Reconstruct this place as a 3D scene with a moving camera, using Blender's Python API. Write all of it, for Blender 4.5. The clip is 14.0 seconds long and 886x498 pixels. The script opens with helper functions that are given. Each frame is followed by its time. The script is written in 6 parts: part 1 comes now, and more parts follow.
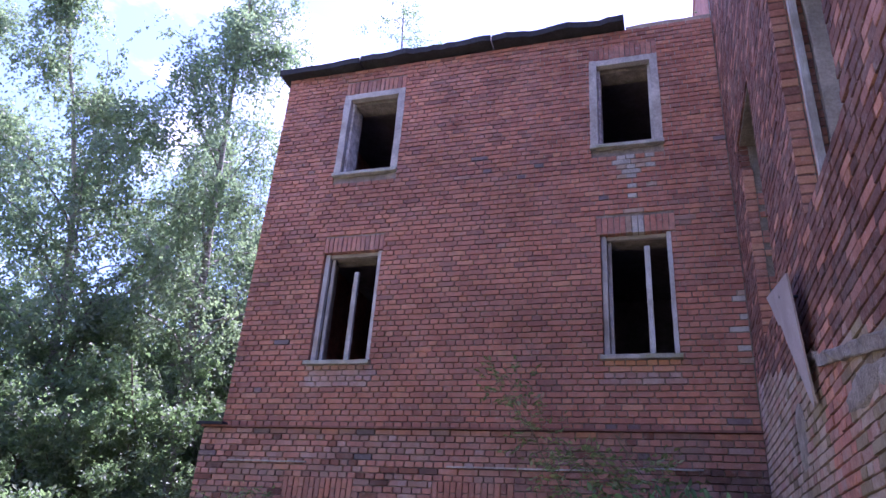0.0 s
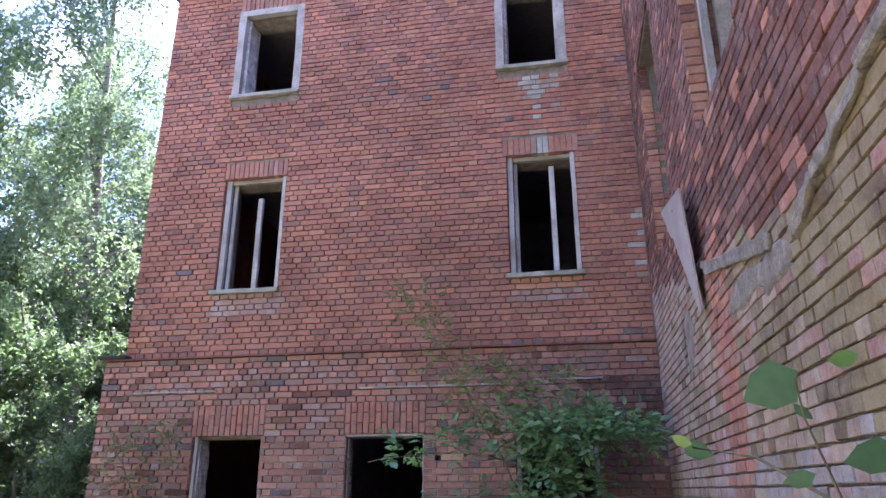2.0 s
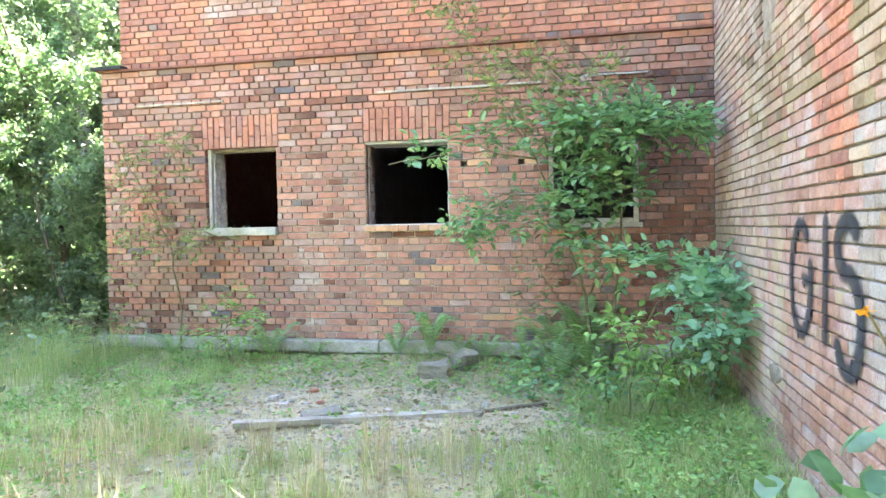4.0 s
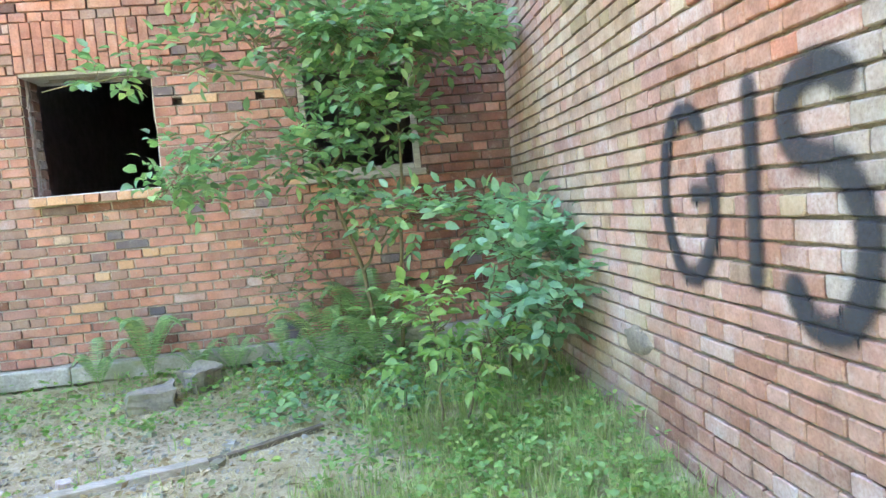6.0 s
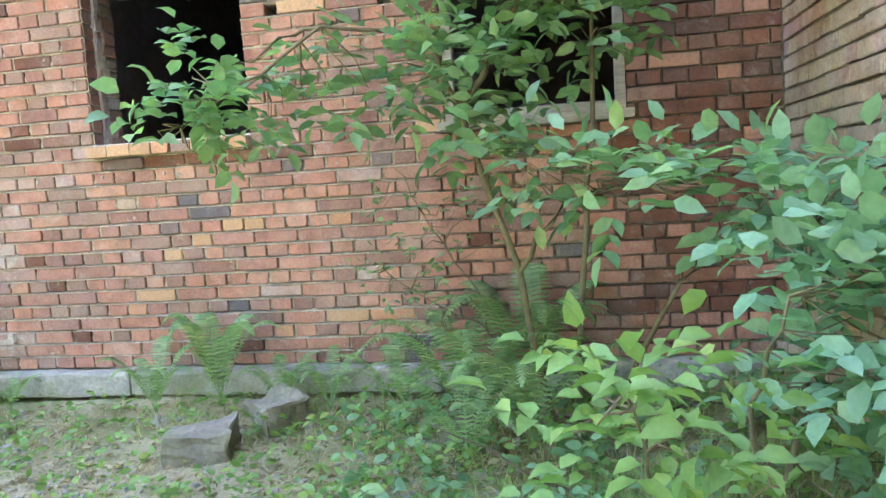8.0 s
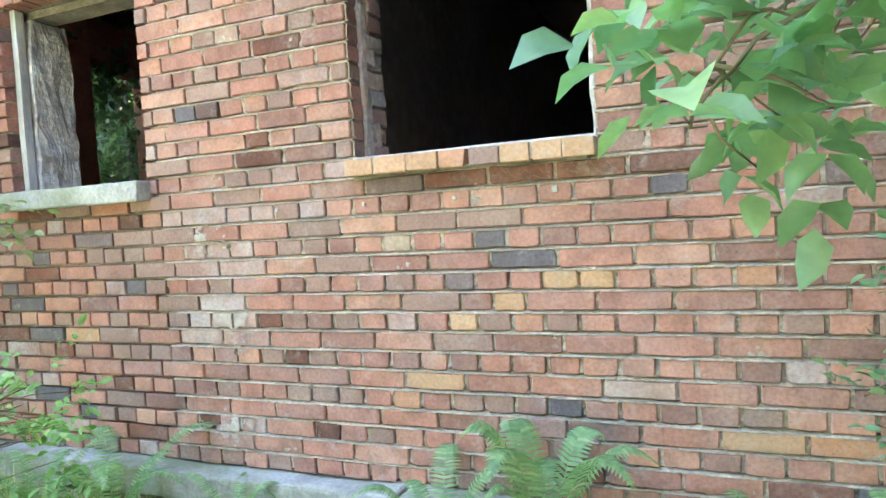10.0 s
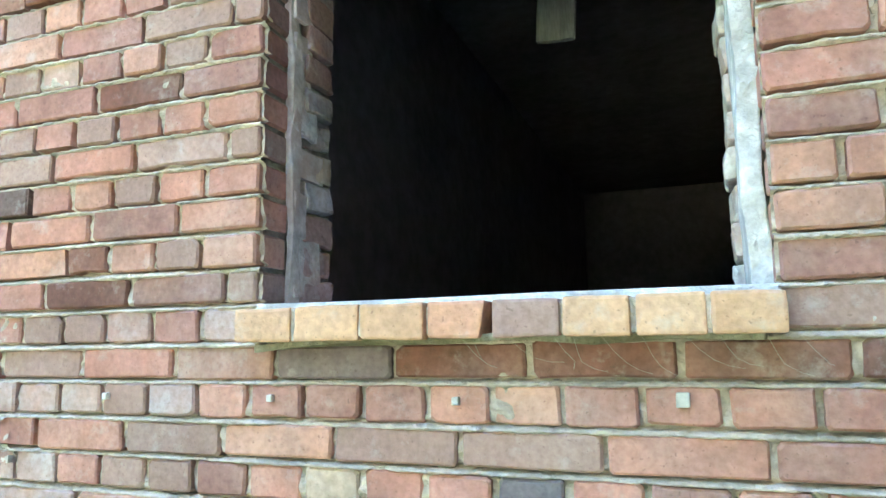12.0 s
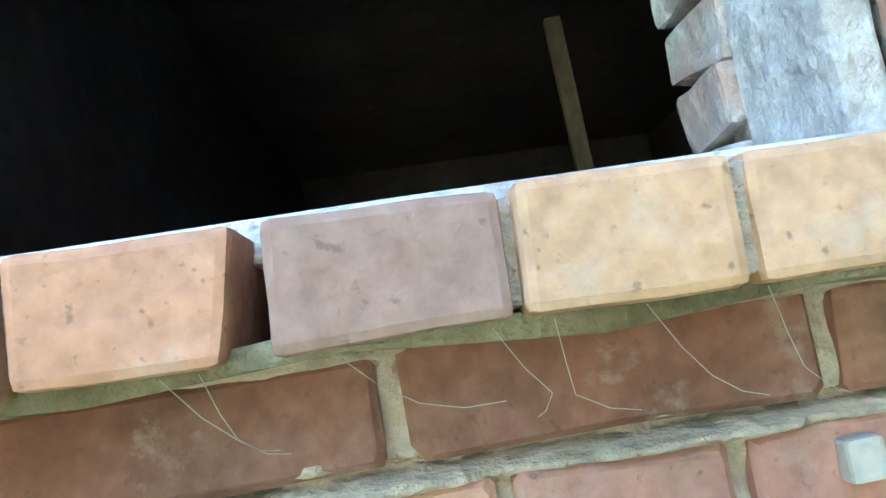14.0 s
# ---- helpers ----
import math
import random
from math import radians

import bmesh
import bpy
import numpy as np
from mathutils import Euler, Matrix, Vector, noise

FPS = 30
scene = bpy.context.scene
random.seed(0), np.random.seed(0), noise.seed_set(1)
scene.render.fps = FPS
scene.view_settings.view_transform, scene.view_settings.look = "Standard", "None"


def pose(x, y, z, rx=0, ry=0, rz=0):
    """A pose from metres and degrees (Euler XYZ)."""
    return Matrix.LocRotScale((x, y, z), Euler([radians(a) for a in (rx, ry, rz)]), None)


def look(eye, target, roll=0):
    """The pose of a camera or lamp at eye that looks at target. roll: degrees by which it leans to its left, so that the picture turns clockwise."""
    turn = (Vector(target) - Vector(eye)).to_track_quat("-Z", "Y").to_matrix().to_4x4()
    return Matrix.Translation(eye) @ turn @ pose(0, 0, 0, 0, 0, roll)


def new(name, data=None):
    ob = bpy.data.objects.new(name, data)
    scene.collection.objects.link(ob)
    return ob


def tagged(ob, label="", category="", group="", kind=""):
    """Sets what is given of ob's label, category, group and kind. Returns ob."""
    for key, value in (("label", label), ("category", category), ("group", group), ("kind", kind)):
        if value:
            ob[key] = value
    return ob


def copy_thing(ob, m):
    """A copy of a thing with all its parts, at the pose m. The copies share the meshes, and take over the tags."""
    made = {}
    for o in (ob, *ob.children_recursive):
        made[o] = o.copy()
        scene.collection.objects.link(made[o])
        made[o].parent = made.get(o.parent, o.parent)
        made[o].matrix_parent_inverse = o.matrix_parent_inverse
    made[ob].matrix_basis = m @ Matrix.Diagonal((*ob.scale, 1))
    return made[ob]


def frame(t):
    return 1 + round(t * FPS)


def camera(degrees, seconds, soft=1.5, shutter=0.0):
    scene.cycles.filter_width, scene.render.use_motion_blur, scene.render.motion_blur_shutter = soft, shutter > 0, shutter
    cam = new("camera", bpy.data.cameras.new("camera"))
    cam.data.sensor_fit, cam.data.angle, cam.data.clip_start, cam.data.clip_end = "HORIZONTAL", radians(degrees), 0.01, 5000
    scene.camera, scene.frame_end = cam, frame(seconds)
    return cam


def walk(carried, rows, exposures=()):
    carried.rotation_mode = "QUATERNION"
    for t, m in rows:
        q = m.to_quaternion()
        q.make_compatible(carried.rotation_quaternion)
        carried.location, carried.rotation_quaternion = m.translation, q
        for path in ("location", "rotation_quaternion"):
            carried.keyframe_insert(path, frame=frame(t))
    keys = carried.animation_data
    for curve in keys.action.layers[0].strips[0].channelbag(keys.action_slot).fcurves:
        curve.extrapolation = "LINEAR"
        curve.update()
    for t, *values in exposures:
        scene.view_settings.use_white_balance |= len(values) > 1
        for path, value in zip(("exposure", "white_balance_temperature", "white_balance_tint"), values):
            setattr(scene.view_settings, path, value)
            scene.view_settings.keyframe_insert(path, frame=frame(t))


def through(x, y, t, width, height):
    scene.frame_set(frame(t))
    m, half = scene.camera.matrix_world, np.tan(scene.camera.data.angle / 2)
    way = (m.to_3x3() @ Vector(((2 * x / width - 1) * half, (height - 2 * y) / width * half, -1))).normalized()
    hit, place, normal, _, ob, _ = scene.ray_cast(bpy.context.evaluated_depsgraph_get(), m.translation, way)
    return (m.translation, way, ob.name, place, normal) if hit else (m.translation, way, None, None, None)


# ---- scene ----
cam = camera(65.5, 14.0)
EXPOSURE = [(0.0, 1.75, 5250, 60), (0.5, 2.9, 5350, 50), (1.0, 3.7, 5550, 29), (1.5, 2.9, 5750, 40), (2.0, 2.5, 5500, 44), (2.5, 2.5, 5500, 47), (3.0, 3.55, 5900, 25), (3.2, 4.15, 6050, 20), (5.3, 4.25, 6250, 17), (7.0, 4.25, 6400, 18),
            (9.0, 4.25, 6500, 19), (11.3, 4.45, 5600, 2), (12.0, 4.4, 5550, 4), (13.0, 4.4, 5500, 8), (14.0, 4.25, 5400, 9)]
PATH = [
    (0, (0.0, 0.81, 1.834), (-0.589, 2.523, 2.683), 4.4),
    (0.5, (-0.002, 0.865, 1.791), (-0.598, 2.658, 2.447), 1.1),
    (1, (0.005, 0.904, 1.747), (-0.495, 2.78, 2.228), 0.4),
    (1.5, (-0.038, 0.795, 1.766), (-0.406, 2.676, 2.336), -0.2),
    (2, (0.021, 0.855, 1.804), (-0.33, 2.709, 2.465), -0.1),
    (2.5, (0.022, 0.861, 1.807), (-0.329, 2.708, 2.488), -0.1),
    (3, (0.058, 1.015, 1.702), (-0.408, 2.943, 1.959), -0.4),
    (3.2, (0.017, 1.096, 1.671), (-0.457, 3.038, 1.709), -0.8),
    (5.3, (-0.326, 2.821, 1.191), (-0.35, 4.818, 1.087), -3.6),
    (5.5, (-0.329, 2.98, 1.196), (-0.194, 4.972, 1.082), -5.3),
    (6, (-0.274, 3.528, 1.178), (-0.051, 5.511, 1.046), -5.2),
    (6.5, (-0.181, 4.043, 1.168), (0.055, 6.024, 1.031), -4.7),
    (7, (-0.08, 4.526, 1.193), (0.127, 6.508, 1.033), -4.3),
    (7.5, (0.047, 5.096, 1.153), (-0.071, 7.086, 0.997), -4.7),
    (8, (-0.131, 5.52, 1.136), (-0.461, 7.484, 0.959), -3.6),
    (8.5, (-0.38, 5.846, 1.195), (-0.919, 7.763, 1.006), -4.0),
    (9, (-0.658, 6.257, 1.18), (-1.439, 8.089, 1.003), -4.6),
    (9.2, (-0.758, 6.366, 1.183), (-1.627, 8.159, 1.008), -5.2),
    (10.3, (-1.52, 6.98, 1.29), (-2.3, 8.82, 1.22), -3.0),
    (11.3, (-1.705, 7.65, 1.415), (-2.537, 9.467, 1.354), -1.4),
    (11.5, (-1.813, 7.708, 1.421), (-2.513, 9.579, 1.497), -1.0),
    (12, (-1.926, 7.999, 1.422), (-2.607, 9.86, 1.694), -0.9),
    (12.5, (-2.002, 8.173, 1.414), (-2.308, 10.131, 1.679), -2.7),
    (13, (-2.178, 8.377, 1.411), (-2.195, 10.362, 1.656), -5.0),
    (13.5, (-2.221, 8.62, 1.386), (-2.143, 10.599, 1.659), -6.0),
    (14, (-2.192, 8.815, 1.435), (-2.066, 10.8, 1.642), -8.8),
]
walk(cam, [(t, look(eye, target, roll)) for t, eye, target, roll in PATH], EXPOSURE)

# ---- light ----
SUN_ELEV, SUN_AZ = 62.0, 25.0          # the sun stands behind the tall wing, so that the yard lies in its shade
world = bpy.data.worlds.new("sky")
scene.world = world
world.use_nodes = True
wt = world.node_tree
wt.nodes.clear()


def wn(kind):
    return wt.nodes.new(kind)


sky = wn("ShaderNodeTexSky")
sky.sky_type, sky.sun_disc, sky.sun_elevation, sky.sun_rotation = "NISHITA", False, radians(SUN_ELEV), radians(SUN_AZ)
sky.air_density, sky.ozone_density = 1.3, 2.0
b_sky, b_cloud, b_mix, b_out = wn("ShaderNodeBackground"), wn("ShaderNodeBackground"), wn("ShaderNodeMixShader"), wn("ShaderNodeOutputWorld")
b_sky.inputs[1].default_value = 0.13
b_cloud.inputs[0].default_value = (0.93, 0.95, 1.0, 1)
b_cloud.inputs[1].default_value = 0.95
tc, mp, cn, cr = wn("ShaderNodeTexCoord"), wn("ShaderNodeMapping"), wn("ShaderNodeTexNoise"), wn("ShaderNodeValToRGB")
mp.inputs["Scale"].default_value = (1.0, 1.0, 1.9)
mp.inputs["Location"].default_value = (0.35, 0.1, 0.2)
cn.inputs["Scale"].default_value, cn.inputs["Detail"].default_value, cn.inputs["Roughness"].default_value = 2.3, 8.0, 0.55
cr.color_ramp.elements[0].position, cr.color_ramp.elements[1].position = 0.545, 0.665
for a, b in ((tc.outputs["Generated"], mp.inputs["Vector"]), (mp.outputs[0], cn.inputs["Vector"]), (cn.outputs[0], cr.inputs[0]), (cr.outputs[0], b_mix.inputs[0]),
             (sky.outputs[0], b_sky.inputs[0]), (b_sky.outputs[0], b_mix.inputs[1]), (b_cloud.outputs[0], b_mix.inputs[2]), (b_mix.outputs[0], b_out.inputs[0])):
    wt.links.new(a, b)
sun = new("sun", bpy.data.lights.new("sun", "SUN"))
sun.data.energy, sun.data.angle, sun.data.color = 5.0, radians(0.6), (1.0, 0.95, 0.86)
_az, _el = radians(SUN_AZ), radians(SUN_ELEV)
sun.matrix_world = look((math.sin(_az) * math.cos(_el) * 60, math.cos(_az) * math.cos(_el) * 60, math.sin(_el) * 60), (0, 0, 0))

# ---- materials ----


class Mat:
    """A node material under construction."""

    def __init__(self, name, rough=0.85):
        self.m = bpy.data.materials.new(name)
        self.m.use_nodes = True
        self.t = self.m.node_tree
        self.bsdf = self.t.nodes["Principled BSDF"]
        self.bsdf.inputs["Roughness"].default_value = rough
        self.bsdf.inputs["Specular IOR Level"].default_value = 0.3
        geo = self.t.nodes.new("ShaderNodeNewGeometry")
        self.pos, self.island = geo.outputs["Position"], geo.outputs["Random Per Island"]

    def put(self, sock, v):
        if isinstance(v, bpy.types.NodeSocket):
            self.t.links.new(v, sock)
        else:
            sock.default_value = (*v, 1) if isinstance(v, tuple) and len(v) == 3 and len(sock.default_value) == 4 else v

    def noise(self, scale, detail=4.0, rough=0.55, stretch=(1, 1, 1), vec=None):
        mpn = self.t.nodes.new("ShaderNodeMapping")
        mpn.inputs["Scale"].default_value = stretch
        self.put(mpn.inputs["Vector"], vec or self.pos)
        n = self.t.nodes.new("ShaderNodeTexNoise")
        n.inputs["Scale"].default_value, n.inputs["Detail"].default_value, n.inputs["Roughness"].default_value = scale, detail, rough
        self.t.links.new(mpn.outputs[0], n.inputs["Vector"])
        return n.outputs[0]

    def ramp(self, v, stops, mode="LINEAR"):
        r = self.t.nodes.new("ShaderNodeValToRGB")
        r.color_ramp.interpolation = mode
        e = r.color_ramp.elements
        while len(e) < len(stops):
            e.new(0.5)
        for k, (p, c) in enumerate(stops):
            e[k].position = p
            e[k].color = (c, c, c, 1) if isinstance(c, (int, float)) else (*c, 1)
        self.put(r.inputs[0], v)
        return r.outputs[0]

    def mix(self, f, a, b, mode="MIX"):
        n = self.t.nodes.new("ShaderNodeMix")
        n.data_type, n.blend_type = "RGBA", mode
        self.put(n.inputs[0], f)
        self.put(n.inputs[6], a)
        self.put(n.inputs[7], b)
        return n.outputs[2]

    def math(self, op, a, b=0.0, clamp=False):
        n = self.t.nodes.new("ShaderNodeMath")
        n.operation, n.use_clamp = op, clamp
        self.put(n.inputs[0], a)
        self.put(n.inputs[1], b)
        return n.outputs[0]

    def rnd(self):
        """One random number for each piece, be it an object of its own or an island of a joined mesh."""
        info = self.t.nodes.new("ShaderNodeObjectInfo")
        return self.math("FRACT", self.math("ADD", self.island, info.outputs["Random"]))

    def axis(self, k):
        n = self.t.nodes.new("ShaderNodeSeparateXYZ")
        self.put(n.inputs[0], self.pos)
        return n.outputs[k]

    def done(self, color, bump=None, dist=0.004, strength=0.6, rough=None):
        self.put(self.bsdf.inputs["Base Color"], color)
        if rough is not None:
            self.put(self.bsdf.inputs["Roughness"], rough)
        if bump is not None:
            b = self.t.nodes.new("ShaderNodeBump")
            b.inputs["Distance"].default_value, b.inputs["Strength"].default_value = dist, strength
            self.put(b.inputs["Height"], bump)
            self.t.links.new(b.outputs[0], self.bsdf.inputs["Normal"])
        return self.m


RED = ((0.0, (0.26, 0.125, 0.092)), (0.10, (0.32, 0.14, 0.10)), (0.25, (0.37, 0.158, 0.109)), (0.5, (0.405, 0.173, 0.115)), (0.75, (0.43, 0.186, 0.121)), (0.95, (0.46, 0.205, 0.125)), (1.0, (0.475, 0.24, 0.145)))





def brick_material(name, palette=RED, lime=0.25, lime_color=(0.50, 0.45, 0.40), soot=0.5, moss=0.0):
    m = Mat(name, 0.9)
    base = m.ramp(m.rnd(), palette)
    fine = m.noise(70, 5)
    mid = m.noise(11, 5, 0.6)
    big = m.noise(0.75, 4, 0.6)
    c = m.mix(0.5, base, m.ramp(fine, ((0.25, 0.6), (0.75, 1.4))), "MULTIPLY")
    c = m.mix(soot, c, m.ramp(mid, ((0.3, 0.5), (0.6, 1.25))), "MULTIPLY")
    c = m.mix(soot, c, m.ramp(big, ((0.35, 0.6), (0.6, 1.25))), "MULTIPLY")
    bloom = m.math("MULTIPLY", m.ramp(m.noise(2.6, 7, 0.68), ((0.45, 0.0), (0.68, 1.0))), m.ramp(fine, ((0.25, 0.3), (0.6, 1.0))))
    c = m.mix(m.math("MULTIPLY", bloom, lime), c, lime_color)
    smear = m.ramp(m.noise(14, 7, 0.7), ((0.56, 0.0), (0.70, 1.0)))
    c = m.mix(m.math("MULTIPLY", smear, 0.4), c, lime_color)
    pits = m.ramp(m.noise(120, 3, 0.5), ((0.28, 1.0), (0.36, 0.0)))
    c = m.mix(m.math("MULTIPLY", pits, 0.45), c, (0.10, 0.06, 0.045))
    if moss:
        g = m.ramp(m.noise(1.3, 6, 0.65), ((0.42, 0.0), (0.66, 1.0)))
        c = m.mix(m.math("MULTIPLY", g, moss), c, (0.36, 0.28, 0.11))
    return m.done(c, m.math("ADD", fine, m.math("MULTIPLY", mid, 2.0)), 0.004, 0.55)


M_BRICK = brick_material("red_brick", lime=0.18)
M_SOLDIER = brick_material("lintel_brick", palette=((0.0, (0.31, 0.145, 0.11)), (0.5, (0.40, 0.18, 0.125)), (1.0, (0.45, 0.22, 0.15))), lime=0.25)
M_LIMED = brick_material("weathered_brick", palette=((0.0, (0.304, 0.202, 0.147)), (0.25, (0.340, 0.230, 0.170)), (0.5, (0.368, 0.253, 0.184)), (0.75, (0.386, 0.271, 0.198)), (1.0, (0.414, 0.308, 0.230))), lime=0.75, lime_color=(0.56, 0.50, 0.46), soot=0.5, moss=0.35)
M_PINK = brick_material("faded_brick", palette=((0.0, (0.315, 0.180, 0.149)), (0.4, (0.369, 0.216, 0.176)), (0.8, (0.405, 0.252, 0.203)), (1.0, (0.432, 0.297, 0.243))), lime=0.85, lime_color=(0.53, 0.49, 0.47), soot=0.4)
M_GREY = brick_material("limed_grey_brick", palette=((0.0, (0.261, 0.203, 0.167)), (0.4, (0.297, 0.234, 0.198)), (0.8, (0.324, 0.266, 0.225)), (1.0, (0.351, 0.297, 0.261))), lime=0.75, lime_color=(0.48, 0.46, 0.45), soot=0.5)
# dark bricks; the same colour stands in for shade on parts of the walls
M_DARK_SHADED = brick_material("sooty_brick", palette=((0.0, (0.11, 0.055, 0.042)), (0.3, (0.155, 0.065, 0.045)), (0.7, (0.19, 0.078, 0.052)), (1.0, (0.22, 0.10, 0.065))), lime=0.2, soot=0.6)
M_MOSSY = brick_material("mossy_brick", palette=((0.0, (0.153, 0.106, 0.072)), (0.4, (0.200, 0.140, 0.089)), (0.8, (0.242, 0.178, 0.115)), (1.0, (0.281, 0.212, 0.136))), lime=0.4, lime_color=(0.46, 0.43, 0.38), soot=0.6, moss=0.55)
M_YELLOW = brick_material("yellow_brick", palette=((0.0, (0.47, 0.275, 0.16)), (0.5, (0.52, 0.31, 0.18)), (1.0, (0.545, 0.34, 0.205))), lime=0.15, soot=0.2)
M_SALMON = brick_material("salmon_brick", palette=((0.0, (0.48, 0.245, 0.15)), (1.0, (0.53, 0.28, 0.175))), lime=0.1, soot=0.2)
M_DARK = brick_material("dark_brick", palette=((0.0, (0.120, 0.104, 0.112)), (1.0, (0.200, 0.136, 0.128))), lime=0.2, soot=0.3)
M_LOW = brick_material("weathered_red_brick", palette=((0.0, (0.25, 0.135, 0.108)), (0.2, (0.335, 0.163, 0.125)), (0.5, (0.39, 0.183, 0.134)), (0.8, (0.42, 0.20, 0.142)), (1.0, (0.445, 0.24, 0.168))), lime=0.3, lime_color=(0.50, 0.43, 0.38))
M_RUDDY = brick_material("ruddy_brick", palette=((0.0, (0.30, 0.155, 0.11)), (0.5, (0.36, 0.19, 0.135)), (1.0, (0.40, 0.235, 0.175))), lime=0.6, lime_color=(0.48, 0.42, 0.37), soot=0.5)
M_PURPLE = brick_material("purple_brick", palette=((0.0, (0.27, 0.165, 0.13)), (1.0, (0.34, 0.205, 0.16))), lime=0.2, soot=0.2)


def plain(name, color, var=0.35, fine=60, mid=6, rough=0.9, bump=0.5, dist=0.004, stain=None, stain_amount=0.5, stretch=(1, 1, 1)):
    m = Mat(name, rough)
    f, g = m.noise(fine, 5, 0.6, stretch), m.noise(mid, 5, 0.6, stretch)
    c = m.mix(var, color, m.ramp(f, ((0.25, 0.35), (0.75, 1.55))), "MULTIPLY")
    c = m.mix(var, c, m.ramp(g, ((0.3, 0.4), (0.7, 1.45))), "MULTIPLY")
    if stain:
        c = m.mix(m.math("MULTIPLY", m.ramp(m.noise(mid * 0.45, 6, 0.65), ((0.45, 0.0), (0.62, 1.0))), stain_amount), c, stain)
    return m.done(c, m.math("ADD", f, m.math("MULTIPLY", g, 2.0)), dist, bump)


M_MORTAR = plain("lime_mortar", (0.50, 0.41, 0.33), 0.5, 55, 9, bump=1.0, dist=0.012, stain=(0.27, 0.235, 0.19), stain_amount=0.55)
M_MOSS = plain("mossy_mortar", (0.20, 0.175, 0.11), 0.5, 60, 14, bump=1.0, dist=0.01, stain=(0.40, 0.37, 0.28), stain_amount=0.7)
# weathered mortar, darkened further to carry the shade of the deep joints
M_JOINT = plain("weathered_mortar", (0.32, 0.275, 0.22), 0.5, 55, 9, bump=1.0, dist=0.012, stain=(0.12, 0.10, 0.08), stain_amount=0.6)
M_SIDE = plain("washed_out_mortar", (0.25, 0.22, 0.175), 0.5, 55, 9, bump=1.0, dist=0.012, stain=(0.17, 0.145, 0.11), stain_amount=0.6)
M_LIMEBRICK = plain("limewashed_brick", (0.56, 0.52, 0.47), 0.5, 45, 14, bump=0.9, dist=0.008, stain=(0.40, 0.25, 0.20), stain_amount=0.7)
M_PLASTER = plain("old_plaster", (0.50, 0.47, 0.42), 0.4, 40, 5, dist=0.008, stain=(0.26, 0.23, 0.19))
M_WHITEWASH = plain("whitewash", (0.70, 0.675, 0.63), 0.45, 45, 15, dist=0.01, bump=0.9, stain=(0.34, 0.31, 0.28), stain_amount=0.8)
M_CONCRETE = plain("concrete", (0.44, 0.42, 0.37), 0.45, 50, 5, dist=0.012, bump=0.8, stain=(0.23, 0.25, 0.13), stain_amount=0.75)
M_STONE = plain("stone", (0.27, 0.24, 0.20), 0.45, 45, 7, dist=0.008, stain=(0.20, 0.22, 0.12), stain_amount=0.5)
M_WOOD = plain("grey_painted_wood", (0.56, 0.56, 0.53), 0.4, 30, 5, rough=0.75, stretch=(4, 4, 0.5), stain=(0.28, 0.25, 0.21), stain_amount=0.7)
M_TIMBER = plain("bare_timber", (0.46, 0.42, 0.35), 0.45, 30, 5, stretch=(0.6, 4, 4), stain=(0.17, 0.14, 0.10))
M_PANEL = plain("fibre_cement", (0.44, 0.38, 0.35), 0.25, 60, 3, rough=0.8, dist=0.002, stain=(0.30, 0.25, 0.22))
M_ROOF = plain("roofing_felt", (0.045, 0.045, 0.05), 0.5, 30, 4, dist=0.006)
M_INNER = plain("sooty_interior", (0.25, 0.215, 0.225), 0.35, 12, 1.5, dist=0.006)
M_BARK = plain("bark", (0.17, 0.14, 0.10), 0.5, 40, 8, dist=0.006, stretch=(1, 1, 0.35))
M_TWIG = plain("green_brown_stem", (0.20, 0.17, 0.10), 0.4, 60, 12, dist=0.003)


def spray_paint():
    m = Mat("black_spray_paint", 0.6)
    at = m.t.nodes.new("ShaderNodeAttribute")
    at.attribute_name = "cover"
    speckle = m.ramp(m.noise(260, 4, 0.6), ((0.3, 0.55), (0.65, 1.25)))
    patchy = m.ramp(m.noise(9, 5, 0.6, (1, 1, 0.5)), ((0.35, 0.82), (0.6, 1.0)))
    f = m.math("MULTIPLY", m.math("MULTIPLY", at.outputs["Fac"], speckle), patchy, True)
    m.done(m.mix(0.5, (0.045, 0.047, 0.056), m.ramp(m.noise(60, 5), ((0.25, 0.5), (0.75, 1.5))), "MULTIPLY"))
    clear, mx = m.t.nodes.new("ShaderNodeBsdfTransparent"), m.t.nodes.new("ShaderNodeMixShader")
    m.put(mx.inputs[0], f)
    m.t.links.new(clear.outputs[0], mx.inputs[1])
    m.t.links.new(m.bsdf.outputs[0], mx.inputs[2])
    m.t.links.new(mx.outputs[0], m.t.nodes["Material Output"].inputs["Surface"])
    return m.m


M_PAINT = spray_paint()
M_LIME = plain("old_lime", (0.50, 0.43, 0.38), 0.5, 50, 12, dist=0.004, stain=(0.40, 0.28, 0.22), stain_amount=0.7)
M_WEB = plain("cobweb_dust", (0.42, 0.42, 0.38), 0.2)


def birch_material():
    m = Mat("birch_bark", 0.8)
    marks = m.ramp(m.noise(9, 4, 0.6, (1, 1, 5)), ((0.55, 0.0), (0.62, 1.0)))
    return m.done(m.mix(marks, (0.34, 0.32, 0.28), (0.05, 0.045, 0.04)), marks, 0.004)


